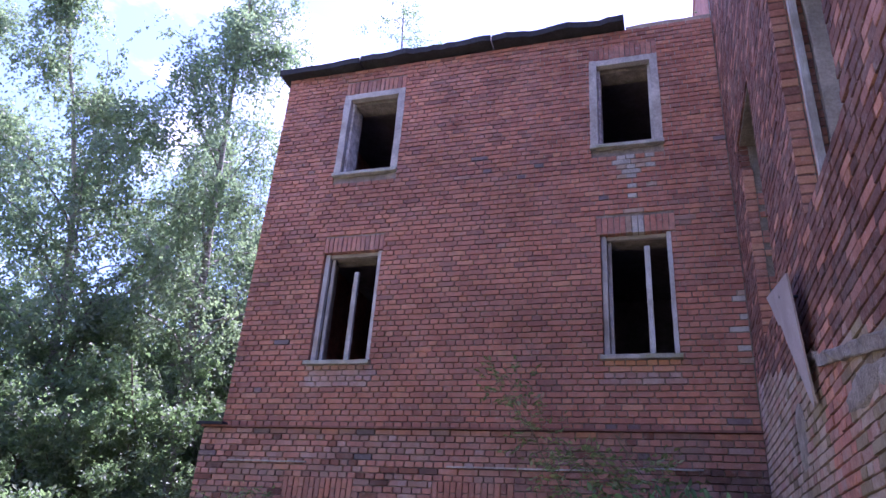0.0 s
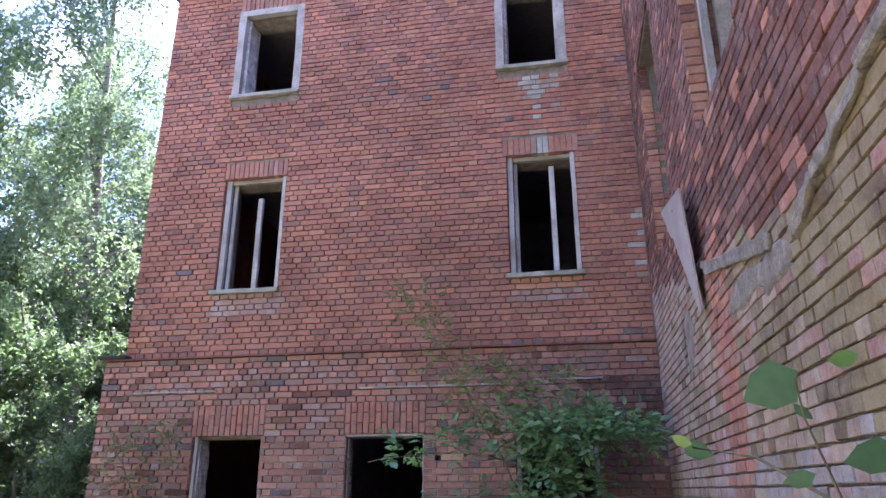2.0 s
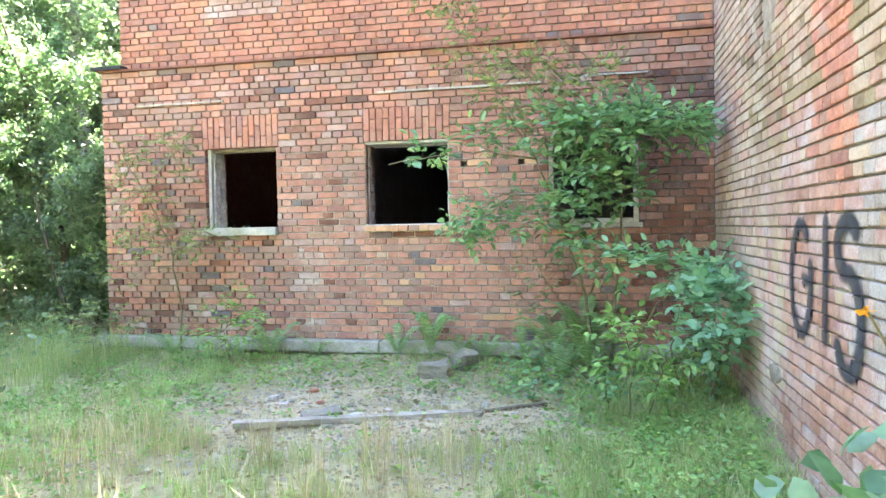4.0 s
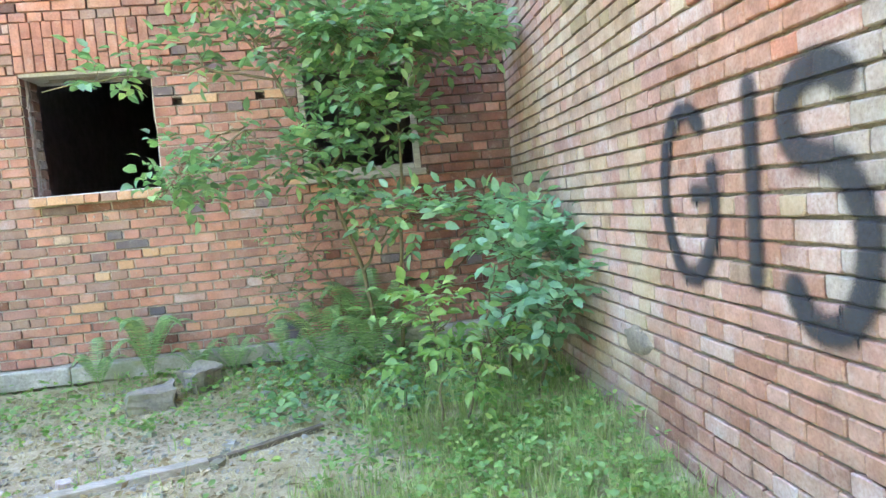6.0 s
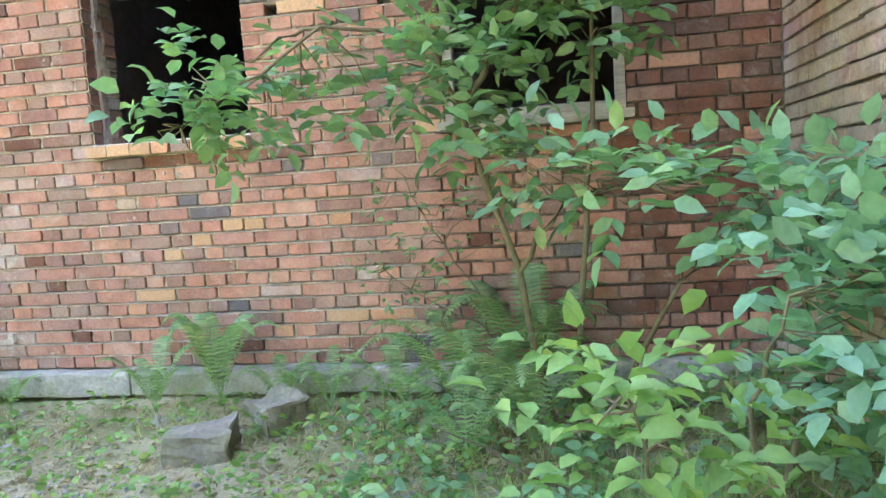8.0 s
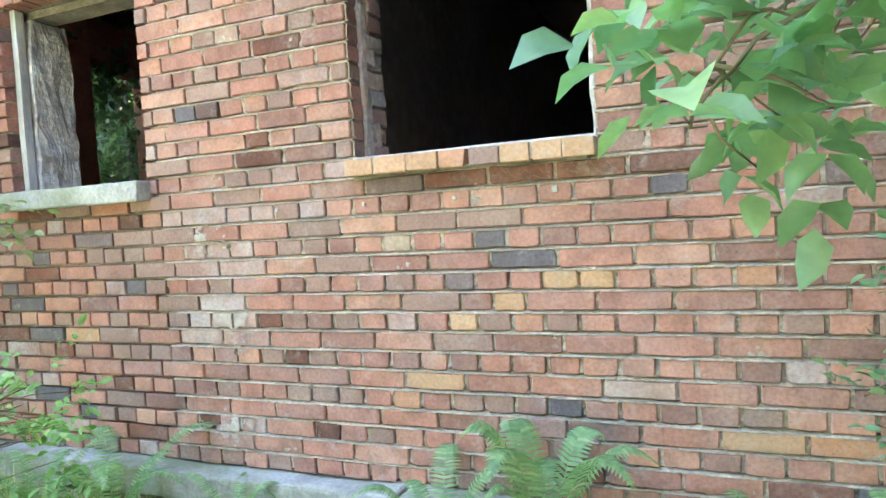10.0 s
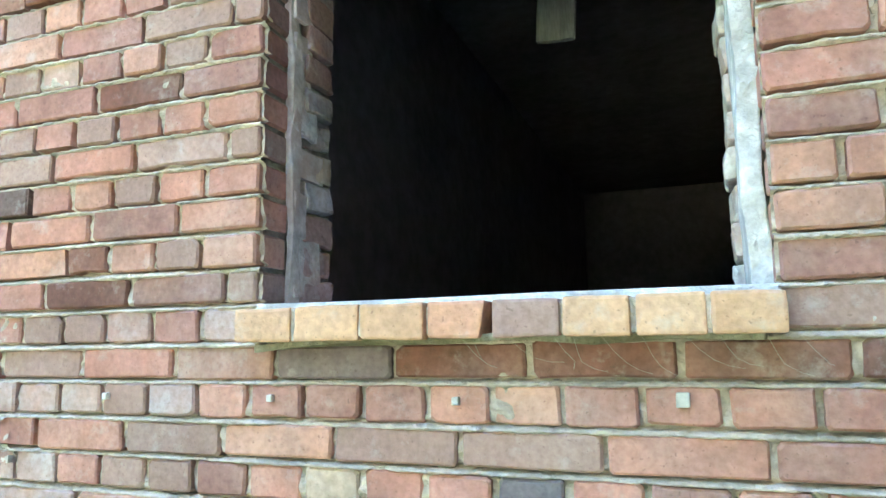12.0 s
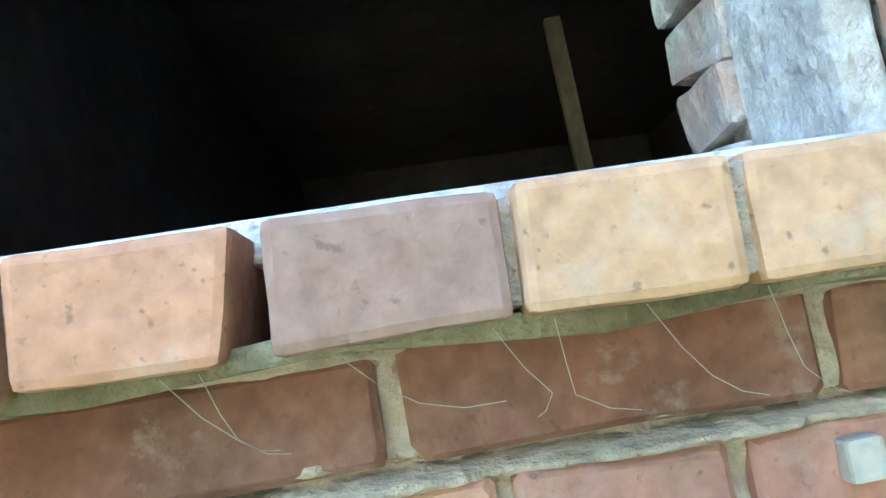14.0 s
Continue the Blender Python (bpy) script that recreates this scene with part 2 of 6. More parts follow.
def leaf_material(name, dark, light, yellow=None, through=0.45, rough=0.5):
    m = Mat(name, rough)
    c = m.ramp(m.rnd(), ((0.0, dark), (0.8, light), (1.0, yellow or light)))
    c = m.mix(0.5, c, m.ramp(m.noise(1.6, 4), ((0.3, 0.55), (0.7, 1.35))), "MULTIPLY")
    c = m.mix(0.35, c, m.ramp(m.noise(38, 3), ((0.3, 0.6), (0.7, 1.3))), "MULTIPLY")
    m.bsdf.inputs["Specular IOR Level"].default_value = 0.55
    m.put(m.bsdf.inputs["Base Color"], c)
    tr, mx = m.t.nodes.new("ShaderNodeBsdfTranslucent"), m.t.nodes.new("ShaderNodeMixShader")
    m.put(tr.inputs[0], m.mix(1.0, c, (1.0, 1.25, 0.72), "MULTIPLY"))
    mx.inputs[0].default_value = through
    m.t.links.new(m.bsdf.outputs[0], mx.inputs[1])
    m.t.links.new(tr.outputs[0], mx.inputs[2])
    m.t.links.new(mx.outputs[0], m.t.nodes["Material Output"].inputs["Surface"])
    return m.m


M_BIRCH = birch_material()
M_L_BIRCH = leaf_material("birch_leaves", (0.20, 0.25, 0.19), (0.30, 0.36, 0.26), (0.34, 0.40, 0.25), 0.5, 0.5)
M_L_WOOD = leaf_material("woodland_leaves", (0.18, 0.245, 0.155), (0.265, 0.34, 0.21), (0.31, 0.385, 0.21), 0.5, 0.5)
M_L_ELDER = leaf_material("elder_leaves", (0.15, 0.28, 0.14), (0.27, 0.44, 0.23), (0.36, 0.51, 0.22), 0.4, 0.42)
M_L_HAZEL = leaf_material("hazel_leaves", (0.19, 0.35, 0.21), (0.30, 0.49, 0.31), (0.38, 0.55, 0.32), 0.4, 0.42)
M_L_PATH = leaf_material("path_bush_leaves", (0.10, 0.20, 0.11), (0.17, 0.30, 0.17), (0.24, 0.36, 0.17), 0.4, 0.45)
M_L_PALE = leaf_material("pale_leaves", (0.19, 0.34, 0.11), (0.29, 0.45, 0.15), (0.42, 0.52, 0.16), 0.4)
M_L_DRAB = leaf_material("drab_leaves", (0.21, 0.26, 0.11), (0.32, 0.37, 0.17), (0.42, 0.42, 0.2))
M_L_FERN = leaf_material("fern_green", (0.19, 0.31, 0.14), (0.30, 0.44, 0.20), (0.40, 0.50, 0.24))
M_GRASS = leaf_material("grass_blades", (0.30, 0.38, 0.15), (0.46, 0.52, 0.23), (0.68, 0.62, 0.38))
M_L_DRY = leaf_material("dry_leaves", (0.26, 0.19, 0.10), (0.45, 0.36, 0.22), (0.58, 0.52, 0.36), 0.1, 0.9)
M_STRAW = leaf_material("dead_grass", (0.42, 0.34, 0.19), (0.60, 0.51, 0.32), (0.72, 0.63, 0.43), 0.2, 0.9)
M_FLOWER = leaf_material("elder_flower_heads", (0.30, 0.30, 0.14), (0.42, 0.40, 0.20))
M_ORANGE = leaf_material("orange_petals", (0.70, 0.22, 0.02), (0.80, 0.35, 0.03))


def ground_material():
    m = Mat("woodland_floor", 0.95)
    f, g, h = m.noise(45, 6, 0.65), m.noise(7, 6, 0.65), m.noise(0.8, 5, 0.6)
    litter = m.ramp(g, ((0.25, (0.26, 0.20, 0.12)), (0.42, (0.50, 0.41, 0.26)), (0.6, (0.66, 0.57, 0.39)), (0.75, (0.40, 0.40, 0.18))))
    grit = m.ramp(f, ((0.3, (0.25, 0.205, 0.145)), (0.55, (0.53, 0.455, 0.33)), (0.75, (0.68, 0.61, 0.49))))
    green = m.ramp(f, ((0.3, (0.14, 0.16, 0.06)), (0.7, (0.31, 0.33, 0.13))))
    # a bare gritty patch in the yard, littered soil round it, green further out
    d = m.math("ADD", m.math("POWER", m.math("DIVIDE", m.math("SUBTRACT", m.axis(0), -2.2), 1.5), 2.0), m.math("POWER", m.math("DIVIDE", m.math("SUBTRACT", m.axis(1), 7.3), 1.15), 2.0))
    bare = m.ramp(m.math("DIVIDE", m.math("ADD", d, m.math("MULTIPLY", g, 1.6)), 3.0), ((0.45, 1.0), (0.75, 0.0)))
    c = m.mix(m.ramp(h, ((0.4, 0.25), (0.6, 0.85))), litter, green)
    c = m.mix(bare, c, m.mix(m.ramp(m.noise(2.2, 5, 0.6), ((0.42, 0.15), (0.58, 0.8))), grit, litter))
    return m.done(c, m.math("ADD", f, m.math("MULTIPLY", g, 3.0)), 0.03, 0.8)


M_GROUND = ground_material()

# ---- building helpers ----


def mesh_from(name, verts, faces, mats, index=None, smooth=False):
    me = bpy.data.meshes.new(name)
    me.from_pydata(verts if isinstance(verts, list) else verts.tolist(), [], faces if isinstance(faces, list) else faces.tolist())
    for mt in mats if isinstance(mats, (list, tuple)) else [mats]:
        me.materials.append(mt)
    if index is not None:
        me.polygons.foreach_set("material_index", np.asarray(index, dtype=np.int32))
    if smooth:
        me.polygons.foreach_set("use_smooth", np.ones(len(me.polygons), dtype=bool))
    me.update()
    return me


def child(name, me, parent, label=""):
    ob = new(name, me)
    ob.parent = parent
    return tagged(ob, label)


def boxes(name, specs, material):
    """One mesh of boxes (x0, x1, y0, y1, z0, z1)."""
    v, f = [], []
    for x0, x1, y0, y1, z0, z1 in specs:
        k = len(v)
        v += [(x0, y0, z0), (x1, y0, z0), (x1, y1, z0), (x0, y1, z0), (x0, y0, z1), (x1, y0, z1), (x1, y1, z1), (x0, y1, z1)]
        f += [(k, k + 3, k + 2, k + 1), (k + 4, k + 5, k + 6, k + 7), (k, k + 1, k + 5, k + 4), (k + 1, k + 2, k + 6, k + 5), (k + 2, k + 3, k + 7, k + 6), (k + 3, k, k + 4, k + 7)]
    return mesh_from(name, v, f, material)


RNG = np.random.RandomState(7)


def rough_block(name, size, material, cuts=3, jitter=0.006, bevel=0.01, seed=1, taper=None):
    """A box with worn, rounded edges and an uneven surface, standing on z = 0 about its centre."""
    bm = bmesh.new()
    bmesh.ops.create_cube(bm, size=1.0)
    bmesh.ops.scale(bm, vec=size, verts=bm.verts)
    if bevel:
        bmesh.ops.bevel(bm, geom=bm.edges[:], offset=bevel, segments=2, affect="EDGES", profile=0.6)
    if cuts:
        bmesh.ops.subdivide_edges(bm, edges=[e for e in bm.edges if e.calc_length() > max(size) / 6], cuts=cuts, use_grid_fill=True)
    for v in bm.verts:
        p = v.co * 9 + Vector((seed * 3.1, seed, 0))
        v.co += Vector(noise.noise_vector(p)) * jitter + Vector(noise.noise_vector(p * 4)) * jitter * 0.35
        v.co.z += size[2] / 2
    me = bpy.data.meshes.new(name)
    bm.to_mesh(me)
    bm.free()
    me.materials.append(material)
    return me


def tube(points, radii, n=6):
    """Verts and faces of a tapered tube along a polyline."""
    v, f = [], []
    pts = [Vector(p) for p in points]
    for k, p in enumerate(pts):
        d = (pts[min(k + 1, len(pts) - 1)] - pts[max(k - 1, 0)]).normalized()
        a = d.orthogonal().normalized()
        b = d.cross(a)
        for j in range(n):
            w = 2 * math.pi * j / n
            v.append(tuple(p + (a * math.cos(w) + b * math.sin(w)) * radii[k]))
    for k in range(len(pts) - 1):
        for j in range(n):
            f.append((k * n + j, k * n + (j + 1) % n, (k + 1) * n + (j + 1) % n, (k + 1) * n + j))
    f.append(tuple(range((len(pts) - 1) * n, len(pts) * n)))
    return v, f


class Geo:
    """Collects pieces into one mesh."""

    def __init__(self):
        self.v, self.f = [], []

    def add(self, vf):
        k = len(self.v)
        self.v += vf[0]
        self.f += [tuple(i + k for i in q) for q in vf[1]]

    def mesh(self, name, material, smooth=True):
        return mesh_from(name, self.v, self.f, material, smooth=smooth)


LEAF = np.array([(0, 0, 0), (0.30, 0.42, 0.06), (0.32, 0, 0), (0.30, -0.42, 0.06), (0.68, 0.36, 0.02), (0.70, 0, -0.05), (0.68, -0.36, 0.02), (1, 0, -0.14)])
SIMPLE = np.array([(0, 0, 0), (0.45, 0.45, 0.05), (1, 0, -0.08), (0.45, -0.45, 0.05)])


def leaf_mesh(name, P, D, L, W, material, simple=False, rng=RNG, droop=0.0):
    """Many leaves: base points P, directions D, lengths L, widths W; faces turn at random about D but tend upwards."""
    P, D = np.asarray(P, float), np.asarray(D, float)
    n = len(P)
    D = D / np.linalg.norm(D, axis=1, keepdims=True)
    up = np.array([0, 0, 1.0]) + rng.normal(0, 0.55, (n, 3))
    S = np.cross(up, D)
    S /= np.linalg.norm(S, axis=1, keepdims=True) + 1e-9
    N = np.cross(D, S)
    T = SIMPLE if simple else LEAF
    V = P[:, None] + D[:, None] * (T[None, :, 0:1] * np.reshape(L, (-1, 1, 1))) + S[:, None] * (T[None, :, 1:2] * np.reshape(W, (-1, 1, 1))) + N[:, None] * (T[None, :, 2:3] * np.reshape(L, (-1, 1, 1)))
    V = V.reshape(-1, 3)
    k = len(T)
    base = (np.arange(n) * k)[:, None]
    if simple:
        F = (base + np.array([[0, 3, 2, 1]])).tolist()
    else:
        tri = [(0, 2, 1), (0, 3, 2), (1, 2, 5, 4), (2, 3, 6, 5), (4, 5, 7), (5, 6, 7)]
        F = [tuple(int(b) + i for i in q) for b in base[:, 0] for q in tri]
    return mesh_from(name, V, F, material, smooth=not simple)


def wander(start, direction, length, steps, wobble, rng, droop=0.0):
    """A wandering polyline."""
    p, d = np.array(start, float), np.array(direction, float)
    d /= np.linalg.norm(d)
    out = [tuple(p)]
    for _ in range(steps):
        d = d + rng.normal(0, wobble, 3) + np.array([0, 0, -droop])
        d /= np.linalg.norm(d)
        p = p + d * length / steps
        out.append(tuple(p))
    return out

# ---- ground ----


def ground_z(x, y):
    rise = 0.15 * np.clip((np.asarray(y, float) - 7.6) / 1.4, 0, 1) + 0.30 * np.clip((2.6 - np.asarray(y, float)) / 2.0, 0, 1)
    rise = rise + 0.12 * np.clip((np.asarray(x, float) - 0.2) / 0.7, 0, 1) * np.clip((np.asarray(y, float) - 5.5) / 1.5, 0, 1)
    return -0.13 + rise


def ground_height(x, y):
    p = Vector((x * 0.9, y * 0.9, 0.3))
    bump = 0.045 * noise.noise(p) + 0.02 * noise.noise(p * 4) + 0.008 * noise.noise(p * 13)
    far = max(0.0, min(1.0, (math.hypot(x + 2, y - 5) - 14) / 60))
    return float(ground_z(x, y)) + bump + far * 1.5 * noise.noise(Vector((x * 0.02, y * 0.02, 4)))


gx = sorted(set([round(-9 + 0.1 * k, 3) for k in range(103)] + [-400, -200, -110, -70, -50, -38, -30, -25, -21, -18, -16, -14, -12.5, -11.5, -10.6, -9.8, 1.6, 2.5, 4, 7, 12, 20, 35, 60, 110, 200, 400]))
gy = sorted(set([round(0.6 + 0.1 * k, 3) for k in range(92)] + [-400, -200, -110, -60, -35, -20, -12, -7, -4, -2.5, -1.2, -0.4, 0.2, 10.2, 11, 12, 13.2, 14.5, 16, 18, 20, 23, 27, 32, 40, 55, 80, 120, 200, 400]))
gv = [(x, y, ground_height(x, y)) for y in gy for x in gx]
gf = [(j * len(gx) + i, j * len(gx) + i + 1, (j + 1) * len(gx) + i + 1, (j + 1) * len(gx) + i) for j in range(len(gy) - 1) for i in range(len(gx) - 1)]
ground = tagged(new("ground", mesh_from("ground", gv, gf, M_GROUND, smooth=True)), "trodden woodland soil with litter, grit and moss", "ground", kind="structure")

# ---- walls ----
FY, FU, RX = 9.2, 9.27, 1.0            # face of the lower and upper front wall, face of the side wall
COURSE, STRETCH = 0.078, 0.2575
BASE = 0.182                            # top of the plinth
LEDGE = BASE + 42 * COURSE
TOP = 9.60


def cells(u0, u1, v0, v1, holes):
    """Rectangles that fill a wall round its holes."""
    us = sorted({u0, u1, *[min(max(h[k], u0), u1) for h in holes for k in (0, 1)]})
    out = []
    for a, b in zip(us, us[1:]):
        vs = sorted([(max(h[2], v0), min(h[3], v1)) for h in holes if h[0] < (a + b) / 2 < h[1]])
        low = v0
        for p, q in vs:
            if p > low:
                out.append((a, b, low, p))
            low = max(low, q)
        if low < v1:
            out.append((a, b, low, v1))
    return out


def grown(h, by):
    return (h[0] - by, h[1] + by, h[2] - by, h[3] + by)


def course_bricks(u0, u1, v0, v1, holes, origin, rng, headers=0, gap=0.0065):
    """English cross bond: rows (u0, u1, v0, v1) of bricks that fill the wall round its holes."""
    out = []
    n = int(round((v1 - v0) / COURSE))
    for k in range(n):
        z0 = v0 + k * COURSE
        zm = z0 + COURSE / 2
        gaps = sorted([(h[0], h[1]) for h in holes if h[2] < zm < h[3]])
        spans, low = [], u0
        for a, b in gaps:
            if a > low:
                spans.append((low, min(a, u1)))
            low = max(low, b)
        if low < u1:
            spans.append((low, u1))
        head = k % 2 == headers
        step = STRETCH / 2 if head else STRETCH
        shift = origin + (0 if not head else STRETCH / 4) + (STRETCH / 2 if (k // 2) % 2 else 0)
        for a, b in spans:
            cuts = [a]
            q = shift + math.ceil((a - shift + 0.04) / step) * step
            while q < b - 0.04:
                # here and there a stretcher is replaced by two headers, or the reverse
                cuts.append(q + rng.normal(0, 0.0025))
                if not head and rng.rand() < 0.04 and q + step / 2 < b - 0.05:
                    cuts.append(q + step / 2)
                q += step if not (head and rng.rand() < 0.02) else 2 * step
            cuts.append(b)
            for s, t in zip(cuts, cuts[1:]):
                l = 0.0 if s == a else gap
                r = 0.0 if t == b else gap
                out.append((s + l, t - r, z0 + 0.0065 + rng.normal(0, 0.0015), z0 + COURSE - 0.0065 + rng.normal(0, 0.0012)))
    return out


def soldier(u0, u1, v0, v1, rng):
    out, n = [], max(1, int(round((u1 - u0) / 0.077)))
    w = (u1 - u0) / n
    for k in range(n):
        a = u0 + k * w
        cut = v0 + (v1 - v0) * (0.66 if k % 2 else 0.34) if v1 - v0 > 0.3 else None
        if cut:
            out += [(a + 0.005, a + w - 0.005, v0 + 0.003, cut - 0.005), (a + 0.005, a + w - 0.005, cut + 0.005, v1 - 0.005)]
        else:
            out.append((a + 0.005, a + w - 0.005, v0 + 0.003, v1 - 0.005))
    return out


RING = ((0, 0), (1, 0), (1, 1), (0, 1))


def brick_verts(a, rng, depth=0.11, face=0.0, wear=1.0):
    """Verts (n, 12, 3) in wall axes u, v, d for bricks a (n, 4): worn face, rounded arris, body."""
    n = len(a)
    V = np.zeros((n, 12, 3))
    push = rng.normal(0, 0.0022, (n, 1)) + face
    tilt = rng.normal(0, 0.004, (n, 2))
    for r, (inset, d) in enumerate(((0.0032, 0.0), (0.0, 0.0042), (0.0, depth))):
        for c, (i, j) in enumerate(RING):
            u = np.where(i, a[:, 1] - inset, a[:, 0] + inset)
            v = np.where(j, a[:, 3] - inset, a[:, 2] + inset)
            jig = rng.normal(0, 0.0013 * wear, (n, 2)) if r < 2 else np.zeros((n, 2))
            um, vm = (a[:, 0] + a[:, 1]) / 2, (a[:, 2] + a[:, 3]) / 2
            V[:, 4 * r + c, 0] = u + jig[:, 0]
            V[:, 4 * r + c, 1] = v + jig[:, 1]
            dd = d + (rng.rand(n) ** 8) * 0.007 * wear * (r == 0)
            V[:, 4 * r + c, 2] = dd + push[:, 0] + (0 if r == 2 else 1) * (tilt[:, 0] * (u - um) + tilt[:, 1] * (v - vm))
    return V


BRICK_F = [(0, 1, 2, 3)] + [(4 + i, 4 + (i + 1) % 4, (i + 1) % 4, i) for i in range(4)] + [(8 + i, 8 + (i + 1) % 4, 4 + (i + 1) % 4, 4 + i) for i in range(4)]


def joined_bricks(name, parent, bricks, index, mats, to_world, rng, depth=0.11, label="", face=0.0):
    a = np.array(bricks, float)
    V = to_world(brick_verts(a, rng, depth, face).reshape(-1, 3))
    F = (np.arange(len(a))[:, None, None] * 12 + np.array(BRICK_F)[None]).reshape(-1, 4)
    ob = child(name, mesh_from(name, V, F, mats, np.repeat(index, 9)), parent, label)
    return tagged(ob, kind="stuff")


def worn_brick(w, h, depth, rng):
    """One brick about its centre in wall axes: blunt corners, here and there a chipped one, and wavy arrises."""
    cut = [rng.uniform(0.003, 0.008) for _ in range(4)]
    if rng.rand() < 0.12:
        cut[rng.randint(4)] = rng.uniform(0.009, 0.014)
    x, y = w / 2, h / 2
    k = min(w, h) * 0.45
    c = [min(q, k) for q in cut]
    ring = [(-x, -y + c[0]), (-x + c[0], -y), (rng.uniform(-0.2, 0.2) * w, -y - rng.uniform(-0.001, 0.002)), (x - c[1], -y), (x, -y + c[1]),
            (x, y - c[2]), (x - c[2], y), (rng.uniform(-0.2, 0.2) * w, y + rng.uniform(-0.002, 0.001)), (-x + c[3], y), (-x, y - c[3])]
    ring = [(a + rng.normal(0, 0.0011), b + rng.normal(0, 0.0011)) for a, b in ring]
    n = len(ring)
    V = []
    for inset, d in ((0.0045, 0.0), (0.0, 0.005), (0.0, depth)):
        for a, b in ring:
            V.append((a - math.copysign(inset, a) * min(1, abs(a) / 0.02), b - math.copysign(inset, b), d + (abs(rng.normal(0, 0.0009)) if d < 0.01 else 0)))
    F = [tuple(range(n))] + [(n * r + n + i, n * r + n + (i + 1) % n, n * r + (i + 1) % n, n * r + i) for r in (0, 1) for i in range(n)]
    return np.array(V), F


def single_bricks(parent, bricks, index, mats, to_world, rng, name="brick", depth=0.11, face=0.0):
    """Each brick an object of its own; alike ones share a mesh."""
    cache = {}
    for (u0, u1, v0, v1), mi in zip(bricks, index):
        size = (round((u1 - u0) * 200) / 200, round((v1 - v0) * 250) / 250)
        key = (size, mi, rng.randint(6))
        if key not in cache:
            V, F = worn_brick(size[0], size[1], depth, rng)
            cache[key] = mesh_from(name, to_world(V) - to_world(np.zeros((1, 3))), F, mats[mi])
        ob = child(name, cache[key], parent)
        ob.location = Vector(to_world(np.array([[(u0 + u1) / 2, (v0 + v1) / 2, rng.normal(0, 0.002)]]))[0])


def front_low(p):
    return np.stack([p[:, 0], FY + p[:, 2], p[:, 1]], 1)


def front_up(p):
    return np.stack([p[:, 0], FU + p[:, 2], p[:, 1]], 1)


def side_face(p):
    return np.stack([RX + p[:, 2], p[:, 0], p[:, 1]], 1)


W1, W2, W3 = (-4.82, -3.885, BASE + 16 * COURSE, 2.455), (-2.78, -1.80, BASE + 16 * COURSE, 2.455), (-0.70, 0.25, BASE + 16 * COURSE, 2.40)
U1, U2 = (-4.80, -3.865, 4.34, 6.09), (-0.70, 0.205, 4.34, 6.08)
T1, T2 = (-4.76, -3.875, 7.43, 8.96), (-0.69, 0.10, 7.43, 8.94)
HOLE_A, HOLE_A2, HOLE_B = (7.05, 8.2, 4.2, 6.25), (7.05, 8.3, 6.25, 6.62), (4.25, 5.55, 4.25, 6.6)
PUT_A, PUT_B = (-1.66, -1.585, 2.135, 2.195), (-1.02, -0.95, 2.135, 2.195)

wall_front = tagged(new("wall_front", boxes("wall_front", [(a, b, FY + 0.034, FY + 0.15, c, d) for a, b, c, d in cells(-6.225, RX + 0.02, -0.2, LEDGE, [grown(h, 0.008) for h in (W1, W2, W3)] + [PUT_A, PUT_B])]
                    + [(a, b, FY + 0.15, FY + 0.3, c, d) for a, b, c, d in cells(-6.225, RX + 0.4, -0.2, LEDGE, [grown(W1, -0.03), (W2[0] + 0.0, W2[1] - 0.03, W2[2] + 0.03, W2[3] - 0.03), grown(W3, -0.03)])], M_JOINT)),
                    "red brick lower front wall in English bond with recessed mortar joints", "brick wall", kind="structure")
wall_upper = tagged(new("wall_front_upper", boxes("wall_front_upper", [(a, b, FU + 0.022, FU + 0.15, c, d) for a, b, c, d in cells(-5.995, RX + 0.02, LEDGE, TOP - 0.02, [grown(h, 0.008) for h in (U1, U2, T1, T2)])]
                    + [(a, b, FU + 0.15, FU + 0.45, c, d) for a, b, c, d in cells(-5.995, RX + 0.4, LEDGE, TOP - 0.02, [grown(h, -0.045) for h in (U1, U2, T1, T2)])], M_JOINT)),
                    "weathered red brick wall of the upper storeys", "brick wall", kind="structure")
S_HOLES = [grown(h, 0.008) for h in (HOLE_A, HOLE_A2, HOLE_B)]
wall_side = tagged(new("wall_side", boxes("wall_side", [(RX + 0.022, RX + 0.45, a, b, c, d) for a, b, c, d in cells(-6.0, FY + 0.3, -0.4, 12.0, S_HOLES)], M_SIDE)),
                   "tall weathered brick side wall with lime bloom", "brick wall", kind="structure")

rng = np.random.RandomState(11)
LINTELS = [(W1[0] - 0.03, W1[1] + 0.03, W1[3], W1[3] + 0.385), (W2[0] - 0.02, W2[1] + 0.02, W2[3], W2[3] + 0.385), (W3[0] - 0.03, W3[1] + 0.03, W3[3], W3[3] + 0.385)]
LINTELS_U = [(U1[0] - 0.02, U1[1] + 0.02, U1[3], U1[3] + 0.255), (U2[0] - 0.05, U2[1] + 0.06, U2[3], U2[3] + 0.255), (T1[0] - 0.1, T1[1] + 0.1, T1[3] + 0.1, T1[3] + 0.355), (T2[0] - 0.1, T2[1] + 0.1, T2[3] + 0.1, T2[3] + 0.355)]
MATS = [M_BRICK, M_SOLDIER, M_LIMED, M_PINK, M_YELLOW, M_DARK, M_SALMON, M_PURPLE, M_PLASTER, M_DARK_SHADED, M_MOSSY, M_GREY, M_RUDDY, M_LOW]
